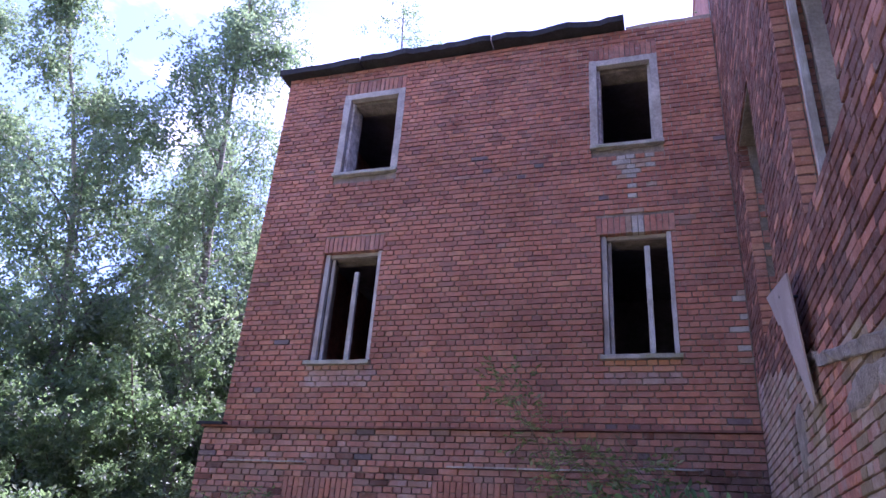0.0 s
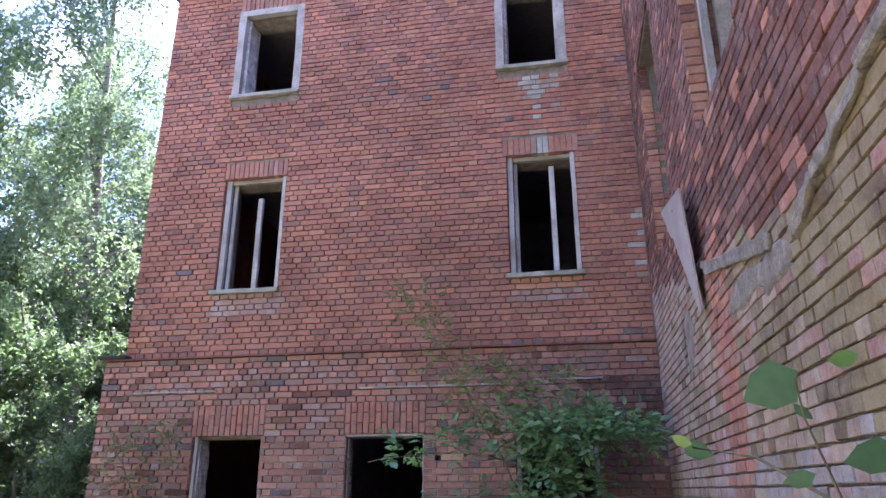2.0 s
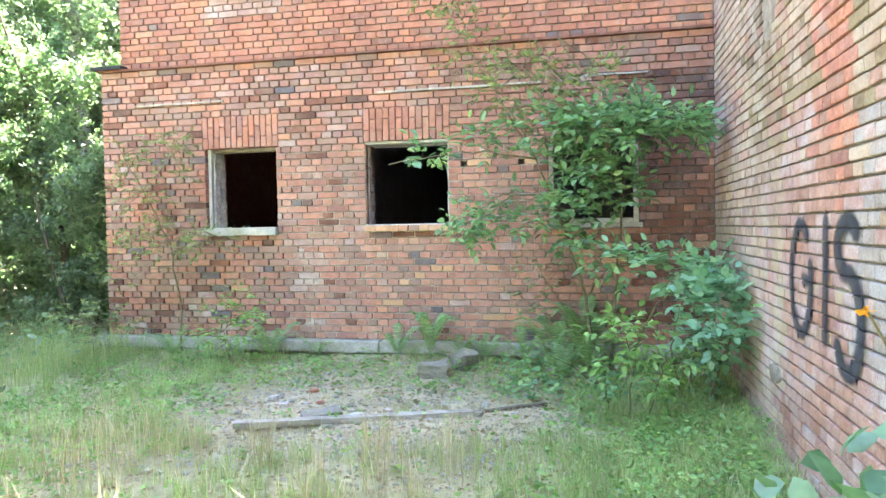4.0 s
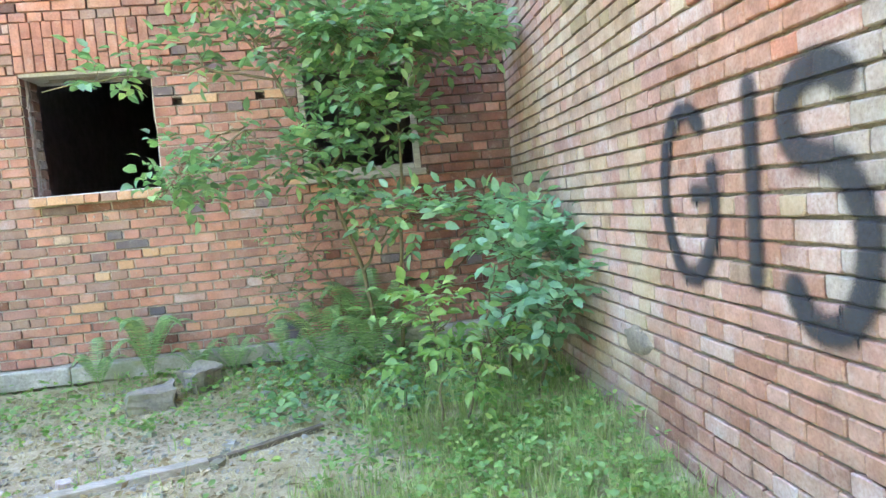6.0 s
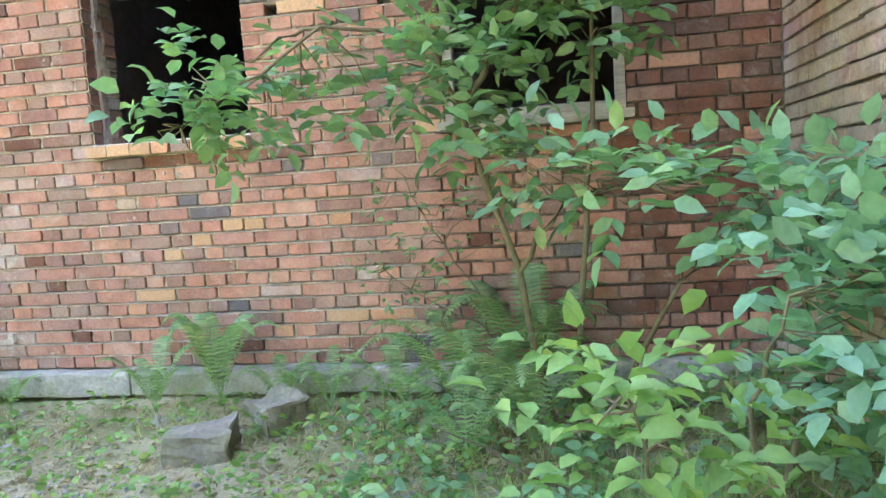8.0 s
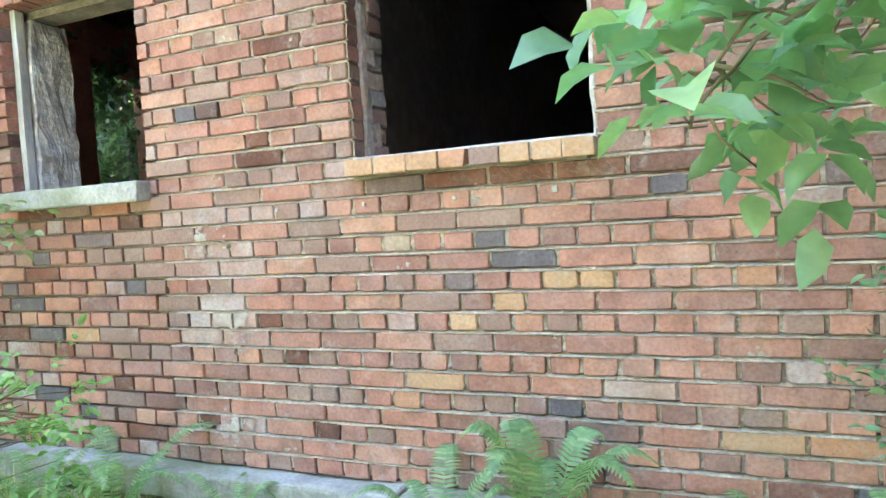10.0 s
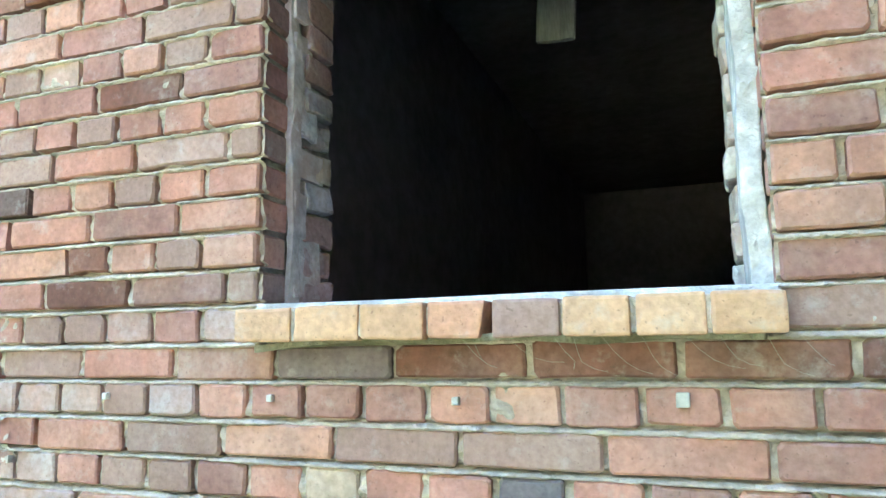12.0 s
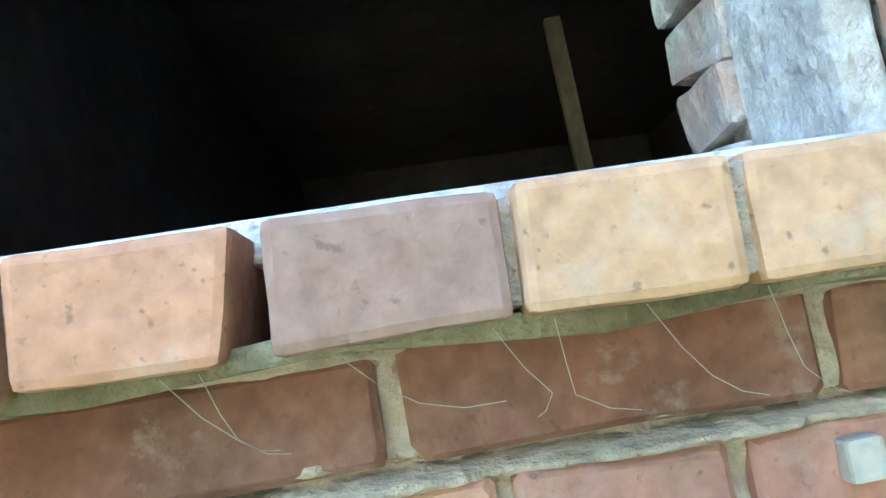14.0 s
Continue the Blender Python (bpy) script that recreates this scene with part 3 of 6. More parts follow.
SPECIAL = [(-2.05, 1.075, 5), (-1.92, 0.995, 4), (-1.79, 0.995, 4), (-2.45, 0.61, 4), (-1.43, 0.455, 4), (-0.98, 0.455, 6), (-2.6, 1.15, 2), (-1.52, 2.17, 4), (-2.56, 0.53, 6), (-1.3, 0.455, 5), (-1.55, 1.31, 5), (-2.6, 1.385, 5)]

PALE = ((-3.45, 1.30, 0.28, 0.06), (-3.42, 1.10, 0.28, 0.10), (-3.46, 0.80, 0.22, 0.14), (-3.48, 0.36, 0.18, 0.12))    # bricks smeared with old lime


def front_index(b):
    u, v = (b[0] + b[1]) / 2, (b[2] + b[3]) / 2
    for x, z, k in SPECIAL:
        if b[0] <= x <= b[1] and b[2] - 0.004 <= z <= b[3] + 0.004:
            return k
    for x, z, a, c in PALE:
        if ((u - x) / a) ** 2 + ((v - z) / c) ** 2 < 1.0 and rng.rand() < 0.7:
            return 3
    # the sill's shade on the course below it, put in as darker bricks
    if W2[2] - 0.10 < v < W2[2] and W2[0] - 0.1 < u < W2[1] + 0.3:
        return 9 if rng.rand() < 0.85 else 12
    # shade behind the elder, painted as dark bricks that thicken towards the corner
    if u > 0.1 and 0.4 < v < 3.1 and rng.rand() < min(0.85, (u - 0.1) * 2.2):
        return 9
    r = rng.rand()
    tone = noise.noise(Vector((u * 0.8, v * 0.8, 6.2)))          # browner and greyer to the left of the middle window
    grey = 0.12 + 0.25 * max(0.0, min(1.0, (-2.5 - u) / 0.8)) + 0.12 * max(0.0, tone)
    if r < 0.025:
        return 5
    if r < 0.025 + grey:
        return (7, 7, 7, 3, 9)[rng.randint(5)]
    if r > 0.993:
        return 4
    if r > 0.98:
        return 6
    return 13


def split_near(bricks, index, near, cap=300):
    order = sorted(range(len(bricks)), key=lambda k: near((bricks[k][0] + bricks[k][1]) / 2, (bricks[k][2] + bricks[k][3]) / 2))
    one = set(order[:cap])
    return ([bricks[k] for k in sorted(one)], [index[k] for k in sorted(one)], [bricks[k] for k in range(len(bricks)) if k not in one], [index[k] for k in range(len(bricks)) if k not in one])


low_bricks = course_bricks(-6.23, RX - 0.004, BASE, LEDGE, [W1, W2, W3, PUT_A, PUT_B] + LINTELS, -2.599, rng)
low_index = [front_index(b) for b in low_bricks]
for s in LINTELS:
    extra = soldier(*s, rng)
    low_bricks += extra
    low_index += [1 if rng.rand() < 0.8 else 0 for _ in extra]
up_v0 = LEDGE + 0.03
up_bricks = course_bricks(-6.0, RX - 0.004, up_v0, up_v0 + 78 * COURSE, [U1, U2, grown(T1, 0.10), grown(T2, 0.10)] + LINTELS_U, -2.44, rng)
up_index = [0 if rng.rand() > 0.008 else (5 if rng.rand() < 0.5 else 7) for b in up_bricks]
for s in LINTELS_U:
    extra = soldier(*s, rng)
    up_bricks += extra
    up_index += [1] * len(extra)
# pale brick panels under the two middle windows
for k, b in enumerate(up_bricks):
    u, v = (b[0] + b[1]) / 2, (b[2] + b[3]) / 2
    if 4.05 < v < 4.32 and (-4.85 < u < -3.8 or -0.72 < u < 0.22):
        up_index[k] = 3 if u < -2 else (6 if v > 4.2 else 3)


def side_index(b):
    y, z = (b[0] + b[1]) / 2, (b[2] + b[3]) / 2
    n = noise.noise(Vector((y * 0.9, z * 0.9, 2.7))) + 0.35 * noise.noise(Vector((y * 3, z * 3, 5.1))) + rng.normal(0, 0.18)
    # upper bricks are darker; the wall's weaker light is put into their colour too
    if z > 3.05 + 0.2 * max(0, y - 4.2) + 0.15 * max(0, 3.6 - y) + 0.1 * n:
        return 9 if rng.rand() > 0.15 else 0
    if 5.25 < y + 0.12 * n < 5.9 and z > 1.55 + 0.2 * n:
        return 0 if rng.rand() < (0.7 if z > 1.9 else 0.3) else 12
    if y + 0.2 * n < 5.3 and 0.75 + 0.3 * n < z < 2.0 + 0.2 * n:
        return 11 if rng.rand() < 0.78 else (3 if rng.rand() < 0.7 else 2)
    if y < 4.9 and z > 0.7 and n > -0.25:
        return 10 if rng.rand() < 0.85 else 12
    if z > 2.0 + 0.3 * n and y < 8.0:
        return (10, 2, 2, 12, 2)[rng.randint(5)]
    if y > 6.6:
        return 2 if n > -0.35 else 3
    if z < 0.55 + 0.4 * n:
        return 12 if rng.rand() < 0.85 else 3
    return 3 if n > -0.1 else (2 if n < -0.35 or z > 1.7 else 12)


side_bricks = course_bricks(-1.5, FY - 0.004, -0.364, -0.364 + 158 * COURSE, [HOLE_A, HOLE_A2, HOLE_B], 0.05, rng, gap=0.0028)
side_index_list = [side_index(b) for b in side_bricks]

# ---- plinth, ledge, roof ----
plinth = tagged(new("plinth"), "mossy grey concrete plinth along the wall foot", "plinth", kind="structure")
for k in range(4):
    a, b = -6.32 + 1.85 * k, -6.32 + 1.85 * (k + 1) - 0.006
    ob = child("plinth_slab", rough_block("plinth_slab", (b - a, 0.62, 0.135), M_CONCRETE, cuts=9, jitter=0.016, bevel=0.016, seed=3.0 + k), plinth)
    ob.location = ((a + b) / 2, FY + 0.19, BASE - 0.139)
footing = child("footing", rough_block("footing", (7.36, 0.5, 0.5), M_STONE, cuts=7, jitter=0.03, bevel=0.03), plinth, "dark recessed footing")
footing.location = (-2.62, FY + 0.24, BASE - 0.64)
ledge = tagged(new("ledge", boxes("ledge", [(-6.26, RX - 0.002, FY - 0.035, FU + 0.012, LEDGE + 0.002, LEDGE + 0.028)], M_DARK_SHADED)), "thin dark brick offset between the storeys", "ledge", kind="structure")
cap = tagged(new("ledge_tile", boxes("ledge_tile", [(-6.33, -5.9, FY - 0.07, FU + 0.3, LEDGE + 0.031, LEDGE + 0.07)], M_ROOF)), "dark slate tile on the end of the ledge", "tile", kind="structure")
for name, (a, b, z) in {"hood_line": (-5.75, -4.55, 3.01), "hood_line_": (-2.62, -0.75, 3.0), "hood_line__": (-0.3, 0.35, 3.04)}.items():
    me = rough_block("hood_line", (b - a, 0.035, 0.022), M_PLASTER, cuts=4, jitter=0.006, bevel=0.004, seed=abs(a))
    ob = tagged(new("mortar_line", me), "pale line of old mortar above the window", "trim", kind="structure")
    ob.location = ((a + b) / 2, FY - 0.004, z)


def ragged_slab(name, x0, x1, y0, y1, z0, z1, material, seed, wave=0.03):
    """A slab whose front edge is broken and uneven."""
    n = max(4, int((x1 - x0) / 0.12))
    v, f = [], []
    for k in range(n + 1):
        x = x0 + (x1 - x0) * k / n
        e = y0 + wave * noise.noise(Vector((x * 2.2, seed, 0))) + 0.5 * wave * noise.noise(Vector((x * 9, seed, 1)))
        s = 0.025 * noise.noise(Vector((x * 1.1, seed, 3)))
        v += [(x, e, z0 + s), (x, e - 0.01, z1 + s), (x, y1, z1), (x, y1, z0)]
        if k:
            a, b = 4 * (k - 1), 4 * k
            f += [(a, b, b + 1, a + 1), (a + 1, b + 1, b + 2, a + 2), (a + 3, a, b, b + 3), (a + 2, b + 2, b + 3, a + 3)]
    f += [(0, 1, 2, 3), (4 * n + 3, 4 * n + 2, 4 * n + 1, 4 * n)]
    return mesh_from(name, v, f, material)


roof = tagged(new("roof", None), "flat roof edge covered in torn black roofing felt", "roof", kind="structure")
for a, b, dz, s in ((-6.14, -4.60, 0.0, 1.0), (-4.60, -2.3, 0.03, 2.0), (-2.3, -0.22, 0.02, 3.0)):
    child("roof_slab", ragged_slab("roof_slab", a, b - 0.015, FY - 0.1, 19.0, TOP - 0.02 + dz, TOP + 0.085 + dz, M_ROOF, s, 0.07), roof)
child("roof_slab", ragged_slab("roof_slab", -0.22, RX, FU + 0.35, 19.0, TOP - 0.03, TOP + 0.05, M_ROOF, 5.0), roof)
child("wall_top", ragged_slab("wall_top", -0.22, RX - 0.01, FU + 0.01, FU + 0.5, TOP - 0.06, TOP + 0.03, M_MORTAR, 6.0), roof)

# ---- shell and rooms behind the front wall ----
L_WIN = (10.55, 11.35, 1.25, 2.6)
shell = [(-6.225, -5.775, a, b, c, d) for a, b, c, d in cells(FY + 0.3, 19.0, -0.2, LEDGE, [L_WIN])]
wall_left = tagged(new("wall_left", boxes("wall_left", shell + [(-5.995, -5.6, FU + 0.45, 19.0, LEDGE, TOP - 0.02)], M_BRICK)), "brick gable wall with a window opening", "brick wall", kind="structure")
wall_back = tagged(new("wall_back", boxes("wall_back", [(-6.225, RX + 0.4, 19.0, 19.4, -0.2, TOP)], M_BRICK)), "plain brick rear wall", "brick wall", kind="structure")
wing = tagged(new("wall_wing", boxes("wall_wing", [(RX + 0.014, RX + 0.45, FY + 0.3, 19.4, -0.2, 12.0), (RX + 0.45, 8.0, -6.0, -5.6, -0.4, 12.0), (7.6, 8.0, -5.6, 19.4, -0.4, 12.0), (RX + 0.45, 7.6, 19.0, 19.4, -0.4, 12.0), (RX, 8.0, -6.0, 19.4, 12.0, 12.2)], M_BRICK)),
              "plain outer walls of the taller wing", "brick wall", kind="structure")
inner = [(-5.77, RX, 16.8, 17.0, 0.02, 3.3), (-5.595, RX, 13.4, 13.6, 3.6, 6.7), (-5.595, RX, 13.4, 13.6, 6.9, 9.4), (-3.35, -3.2, FY + 0.302, 16.8, 0.02, 3.3), (-2.5, -2.35, FU + 0.8, 13.4, 3.6, 6.7), (-2.5, -2.35, FU + 0.8, 13.4, 6.9, 9.4),
         (-5.77, -5.6, 13.6, 19.0, 0.02, 3.3), (RX - 0.03, RX + 0.01, FY + 0.31, 16.8, 0.02, 3.3), (RX - 0.03, RX + 0.01, FU + 0.47, 13.4, 3.6, 9.4)]
wall_inner = tagged(new("wall_inner", boxes("wall_inner", inner, M_INNER)), "soot-dark inner partition walls of the empty rooms", "wall", kind="structure")
floor_in = tagged(new("floor", boxes("floor", [(-5.77, RX - 0.03, FY + 0.302, 19.0, -0.1, 0.02)], M_INNER)), "dirty dark concrete floor inside", "floor", kind="structure")
ceiling = tagged(new("ceiling", boxes("ceiling", [(-5.77, RX - 0.03, FY + 0.302, 19.0, 3.3, 3.52), (-5.595, RX - 0.03, FU + 0.452, 19.0, 6.7, 6.86), (-5.595, RX - 0.03, FU + 0.452, 19.0, 9.4, 9.52)], M_INNER)), "dark bare storey ceilings inside the ruin", "ceiling", kind="structure")
wing_floor = tagged(new("floor_wing", boxes("floor_wing", [(RX + 0.46, 7.6, -5.6, 19.0, 3.9, 4.0), (RX + 0.46, 7.6, -5.6, 19.0, 7.2, 7.35), (RX + 1.8, RX + 1.9, -5.6, 19.0, 4.0, 7.2)], M_INNER)), "dark floors and partition inside the wing", "floor", kind="structure")
side_lining = tagged(new("wall_lining", boxes("wall_lining", [(RX + 0.452, RX + 0.47, a, b, c, d) for a, b, c, d in cells(-5.6, 19.0, 4.0, 7.2, S_HOLES)], M_INNER)), "dark inner face of the side wall", "wall", kind="structure")

# ---- windows ----


def strip(parent, name, x0, x1, y0, y1, z0, z1, material, seed, jitter=0.004, bevel=0.004, label="", cuts=2):
    ob = child(name, rough_block(name, (x1 - x0, y1 - y0, z1 - z0), material, cuts=cuts, jitter=jitter, bevel=bevel, seed=seed), parent, label)
    ob.location = ((x0 + x1) / 2, (y0 + y1) / 2, z0)
    return ob


def jamb_bricks(parent, u, side, v0, v1, y0, r, kinds):
    """Rough bricks of the inner leaf at one side of an opening; side +1: they lie to the right of u."""
    z = v0
    while z < v1 - 0.05:
        w, out = r.uniform(0.09, 0.13), r.uniform(-0.007, 0.007)
        a, b = (u + out, u + w) if side > 0 else (u - w, u - out)
        ob = child("brick", rough_block("brick", (b - a, r.uniform(0.11, 0.135), 0.068), r.choice(kinds), cuts=2, jitter=0.012, bevel=0.008, seed=r.uniform(0, 50)), parent)
        ob.location = ((a + b) / 2, y0 + 0.065, z)
        z += COURSE


pyr = random.Random(5)
win_1 = tagged(new("window_1"), "glassless window opening with a limewashed reveal and a pale concrete sill", "window", kind="structure")
strip(win_1, "window_sill", W1[0] - 0.03, W1[1] + 0.01, FY - 0.075, FY + 0.3, W1[2] - 0.025, W1[2] + 0.07, M_CONCRETE, 1.0, 0.007, 0.012, "pale concrete sill", 3)
strip(win_1, "frame_post", W1[0] + 0.004, W1[0] + 0.045, FY + 0.06, FY + 0.11, W1[2] + 0.07, W1[3], M_WOOD, 2.0, 0.004, 0.005, "grey weathered wooden frame post")
strip(win_1, "reveal_plaster", W1[0] - 0.005, W1[0] + 0.06, FY + 0.125, FY + 0.36, W1[2] + 0.07, W1[3] - 0.04, M_WHITEWASH, 3.0, 0.025, 0.01, "flaking limewash", 9)
strip(win_1, "frame_post", W1[1] - 0.045, W1[1] - 0.004, FY + 0.11, FY + 0.17, W1[2] + 0.07, W1[3], M_WOOD, 4.0)

win_2 = tagged(new("window_2"), "glassless window opening with a projecting sill of yellow bricks", "window", kind="structure")
SILL = (-2.788, -2.653, -2.509, -2.38, -2.261, -2.138, -2.022, -1.909, -1.797)
s0, s1 = SILL[0] + 0.012, SILL[8] - 0.012
for k in range(8):
    a, b = SILL[k], SILL[k + 1]
    mt = (M_YELLOW, M_YELLOW, M_YELLOW, M_SALMON, M_PURPLE, M_YELLOW, M_YELLOW, M_YELLOW)[k]
    ob = strip(win_2, "sill_brick", a + 0.004, b - (0.008 if k == 3 else 0.003), FY - 0.062 + 0.004 * math.sin(k * 2.3), FY + 0.13, W2[2] + 0.0 + 0.002 * math.sin(k * 3.1), W2[2] + 0.066, mt, 3.0 + k, 0.0035, 0.006, cuts=2)
    ob.rotation_euler = (0, 0, 0.012 * math.sin(k * 4.7))
    if k == 3:                                  # its end is broken off aslant
        for q in ob.data.vertices:
            if q.co.x > 0.02:
                q.co.x -= 0.014 * max(0.0, 1 - q.co.z / 0.066)
strip(win_2, "sill_mortar", s0 - 0.01, SILL[3] + 0.03, FY - 0.046, FY + 0.125, W2[2] + 0.006, W2[2] + 0.058, M_MORTAR, 8.0, 0.007, 0.004, "crumbling lime mortar bed", 4)
strip(win_2, "sill_mortar", SILL[5] - 0.06, s1 + 0.012, FY - 0.05, FY + 0.125, W2[2] + 0.006, W2[2] + 0.058, M_MORTAR, 8.6, 0.007, 0.004, "crumbling lime mortar bed", 4)
for k, (a, b) in enumerate(((SILL[6], 0.014), (SILL[2], 0.007), (SILL[7], 0.007), (SILL[1], 0.006))):
    strip(win_2, "joint_lump", a - b, a + b, FY - 0.055, FY + 0.02, W2[2] + 0.003, W2[2] + 0.064, M_MORTAR, 60.0 + k, 0.006, 0.004, "mortar squeezed from the joint", 4)
strip(win_2, "sill_moss", s0 + 0.01, s1 - 0.02, FY - 0.034, FY + 0.01, W2[2] - 0.012, W2[2] + 0.004, M_MOSS, 19.0, 0.016, 0.003, "mossy mortar squeezed out under the sill", 6)
strip(win_2, "sill_screed", W2[0] + 0.0, W2[1] + 0.0, FY + 0.0, FY + 0.4, W2[2] + 0.05, W2[2] + 0.078, M_WHITEWASH, 9.0, 0.006, 0.005, "pale mortar screed", 4)
strip(win_2, "frame_post", W2[0] - 0.006, W2[0] + 0.012, FY + 0.112, FY + 0.15, W2[2] + 0.07, W2[3], M_LIME, 10.0, 0.016, 0.004, "strip of plaster and old frame wood", 14)
for k in range(7):
    z = W2[2] + 0.09 + 0.13 * k + pyr.uniform(-0.03, 0.03)
    strip(win_2, "plaster_scab", W2[0] + 0.0, W2[0] + pyr.uniform(0.012, 0.018), FY + 0.118, FY + pyr.uniform(0.17, 0.25), z, z + pyr.uniform(0.06, 0.15), M_LIMEBRICK if k % 3 == 0 else M_LIME, 70.0 + k, 0.008, 0.003, "flaking scab of plaster", 5)
jamb_bricks(win_2, W2[0] + 0.016, -1, W2[2] + 0.072, W2[3] - 0.02, FY + 0.16, pyr, [M_GREY, M_PINK, M_GREY, M_PURPLE, M_LIMEBRICK, M_LIMED])
strip(win_2, "reveal_plaster", W2[1] - 0.036, W2[1] + 0.005, FY + 0.115, FY + 0.262, W2[2] + 0.07, W2[3] - 0.03, M_WHITEWASH, 12.0, 0.009, 0.005, "white flaking plaster with grey stains", 16)
jamb_bricks(win_2, W2[1] - 0.046, 1, W2[2] + 0.072, W2[3] - 0.02, FY + 0.262, pyr, [M_LIMEBRICK])
strip(win_2, "lintel_board", W2[0], W2[1], FY + 0.02, FY + 0.4, W2[3] - 0.03, W2[3] + 0.0, M_PLASTER, 13.0, 0.006, 0.005)

win_3 = tagged(new("window_3"), "wooden-framed opening behind the elder bush", "window", kind="structure")
strip(win_3, "window_sill", W3[0] - 0.03, W3[1] + 0.03, FY - 0.06, FY + 0.25, W3[2] + 0.0, W3[2] + 0.05, M_TIMBER, 14.0, 0.005, 0.005)
strip(win_3, "frame_post", W3[1] - 0.055, W3[1] - 0.004, FY - 0.005, FY + 0.06, W3[2] + 0.05, W3[3], M_TIMBER, 15.0)
strip(win_3, "frame_post", W3[0] + 0.004, W3[0] + 0.055, FY + 0.02, FY + 0.08, W3[2] + 0.05, W3[3], M_TIMBER, 16.0)
strip(win_3, "frame_rail", W3[0] + 0.06, W3[1] - 0.06, FY + 0.0, FY + 0.06, W3[2] + 0.052, W3[2] + 0.10, M_TIMBER, 17.0)
strip(win_3, "frame_rail", W3[0] + 0.06, W3[1] - 0.06, FY + 0.02, FY + 0.08, W3[3] - 0.06, W3[3] - 0.004, M_TIMBER, 18.0)

for name, U, mul, hasr in (("window_4", U1, -4.27, 0.02), ("window_5", U2, -0.11, 0.06)):
    w = tagged(new(name), "tall empty window with a peeling grey-white frame and one mullion", "window", kind="structure")
    strip(w, "window_sill", U[0] - 0.04, U[1] + 0.03, FU - 0.07, FU + 0.2, U[2] + 0.0, U[2] + 0.06, M_CONCRETE, 20 + U[0], 0.006, 0.008, "weathered sill", 3)
    strip(w, "frame_post", U[0] + 0.004, U[0] + 0.075, FU + 0.06, FU + 0.13, U[2] + 0.06, U[3], M_WOOD, 21 + U[0], 0.006)
    strip(w, "frame_post", U[1] - 0.06, U[1] - 0.004, FU + 0.03, FU + 0.10, U[2] + 0.06, U[3], M_WOOD, 22 + U[0], 0.006)
    m = strip(w, "mullion", mul - 0.035, mul + 0.035, FU + 0.1, FU + 0.16, U[2] + 0.06, U[3] - 0.3 if name == "window_4" else U[3] - 0.16, M_WOOD, 23 + U[0], 0.004)
    strip(w, "frame_head", U[0] + 0.08, U[1] - 0.065, FU + 0.08, FU + 0.14, U[3] - 0.06, U[3] - 0.003, M_TIMBER, 24 + U[0])
    strip(w, "inner_post", U[0] + 0.08, U[0] + 0.13, FU + 0.15, FU + 0.2, U[2] + 0.06, U[3] - 0.02, M_WOOD, 25 + U[0])
for name, T in (("window_6", T1), ("window_7", T2)):
    w = tagged(new(name), "top-storey opening with a broad pale plaster surround", "window", kind="structure")
    strip(w, "window_sill", T[0] - 0.11, T[1] + 0.11, FU - 0.06, FU + 0.25, T[2] - 0.0, T[2] + 0.06, M_CONCRETE, 30 + T[0], 0.006, 0.008, "thin concrete sill", 3)
    strip(w, "plaster_band", T[0] - 0.105, T[0] + 0.012, FU - 0.006, FU + 0.10, T[2] + 0.06, T[3] + 0.1, M_PLASTER, 31 + T[0], 0.012, 0.006, "", 5)
    strip(w, "plaster_band", T[1] - 0.012, T[1] + 0.105, FU - 0.006, FU + 0.10, T[2] + 0.06, T[3] + 0.1, M_PLASTER, 32 + T[0], 0.012, 0.006, "", 5)
    strip(w, "plaster_band", T[0] + 0.013, T[1] - 0.013, FU - 0.004, FU + 0.10, T[3] - 0.008, T[3] + 0.1, M_PLASTER, 33 + T[0], 0.008, 0.006, "", 5)
    strip(w, "reveal_plaster", T[0] - 0.004, T[0] + 0.05, FU + 0.102, FU + 0.42, T[2] + 0.06, T[3] - 0.01, M_WHITEWASH, 34 + T[0], 0.01, 0.006, "", 4)
    strip(w, "reveal_plaster", T[1] - 0.05, T[1] + 0.004, FU + 0.102, FU + 0.42, T[2] + 0.06, T[3] - 0.01, M_PLASTER, 35 + T[0], 0.01, 0.006, "", 4)
for name, h, top in (("window_8", HOLE_A, 6.25), ("window_9", HOLE_B, 6.6)):
    w = tagged(new(name), "deep opening high in the side wall with a brick reveal", "window", kind="structure")
    z, r = h[2] + 0.02, random.Random(8)
    while z < top - 0.06:
        for q in range(1 if name == "window_8" and r.random() < 0.5 else 2):
            ob = child("brick", rough_block("brick", (0.115, 0.09, 0.064), r.choice([M_BRICK, M_SOLDIER, M_BRICK, M_SALMON]), cuts=1, jitter=0.005, bevel=0.005, seed=r.uniform(0, 60)), w)
            ob.location = (RX + 0.06 + 0.125 * q, h[1] + 0.04, z)
        z += COURSE
    if name == "window_9":
        strip(w, "reveal_plaster", RX + 0.25, RX + 0.42, h[1] - 0.05, h[1] + 0.09, h[2], h[3], M_PLASTER, 41, 0.02, 0.01, "grey plaster left on the jamb", 5)
        strip(w, "frame_post", RX + 0.13, RX + 0.19, h[1] - 0.07, h[1] - 0.005, h[2] + 0.08, h[3], M_WOOD, 42, 0.006)

# ---- things on the side wall ----


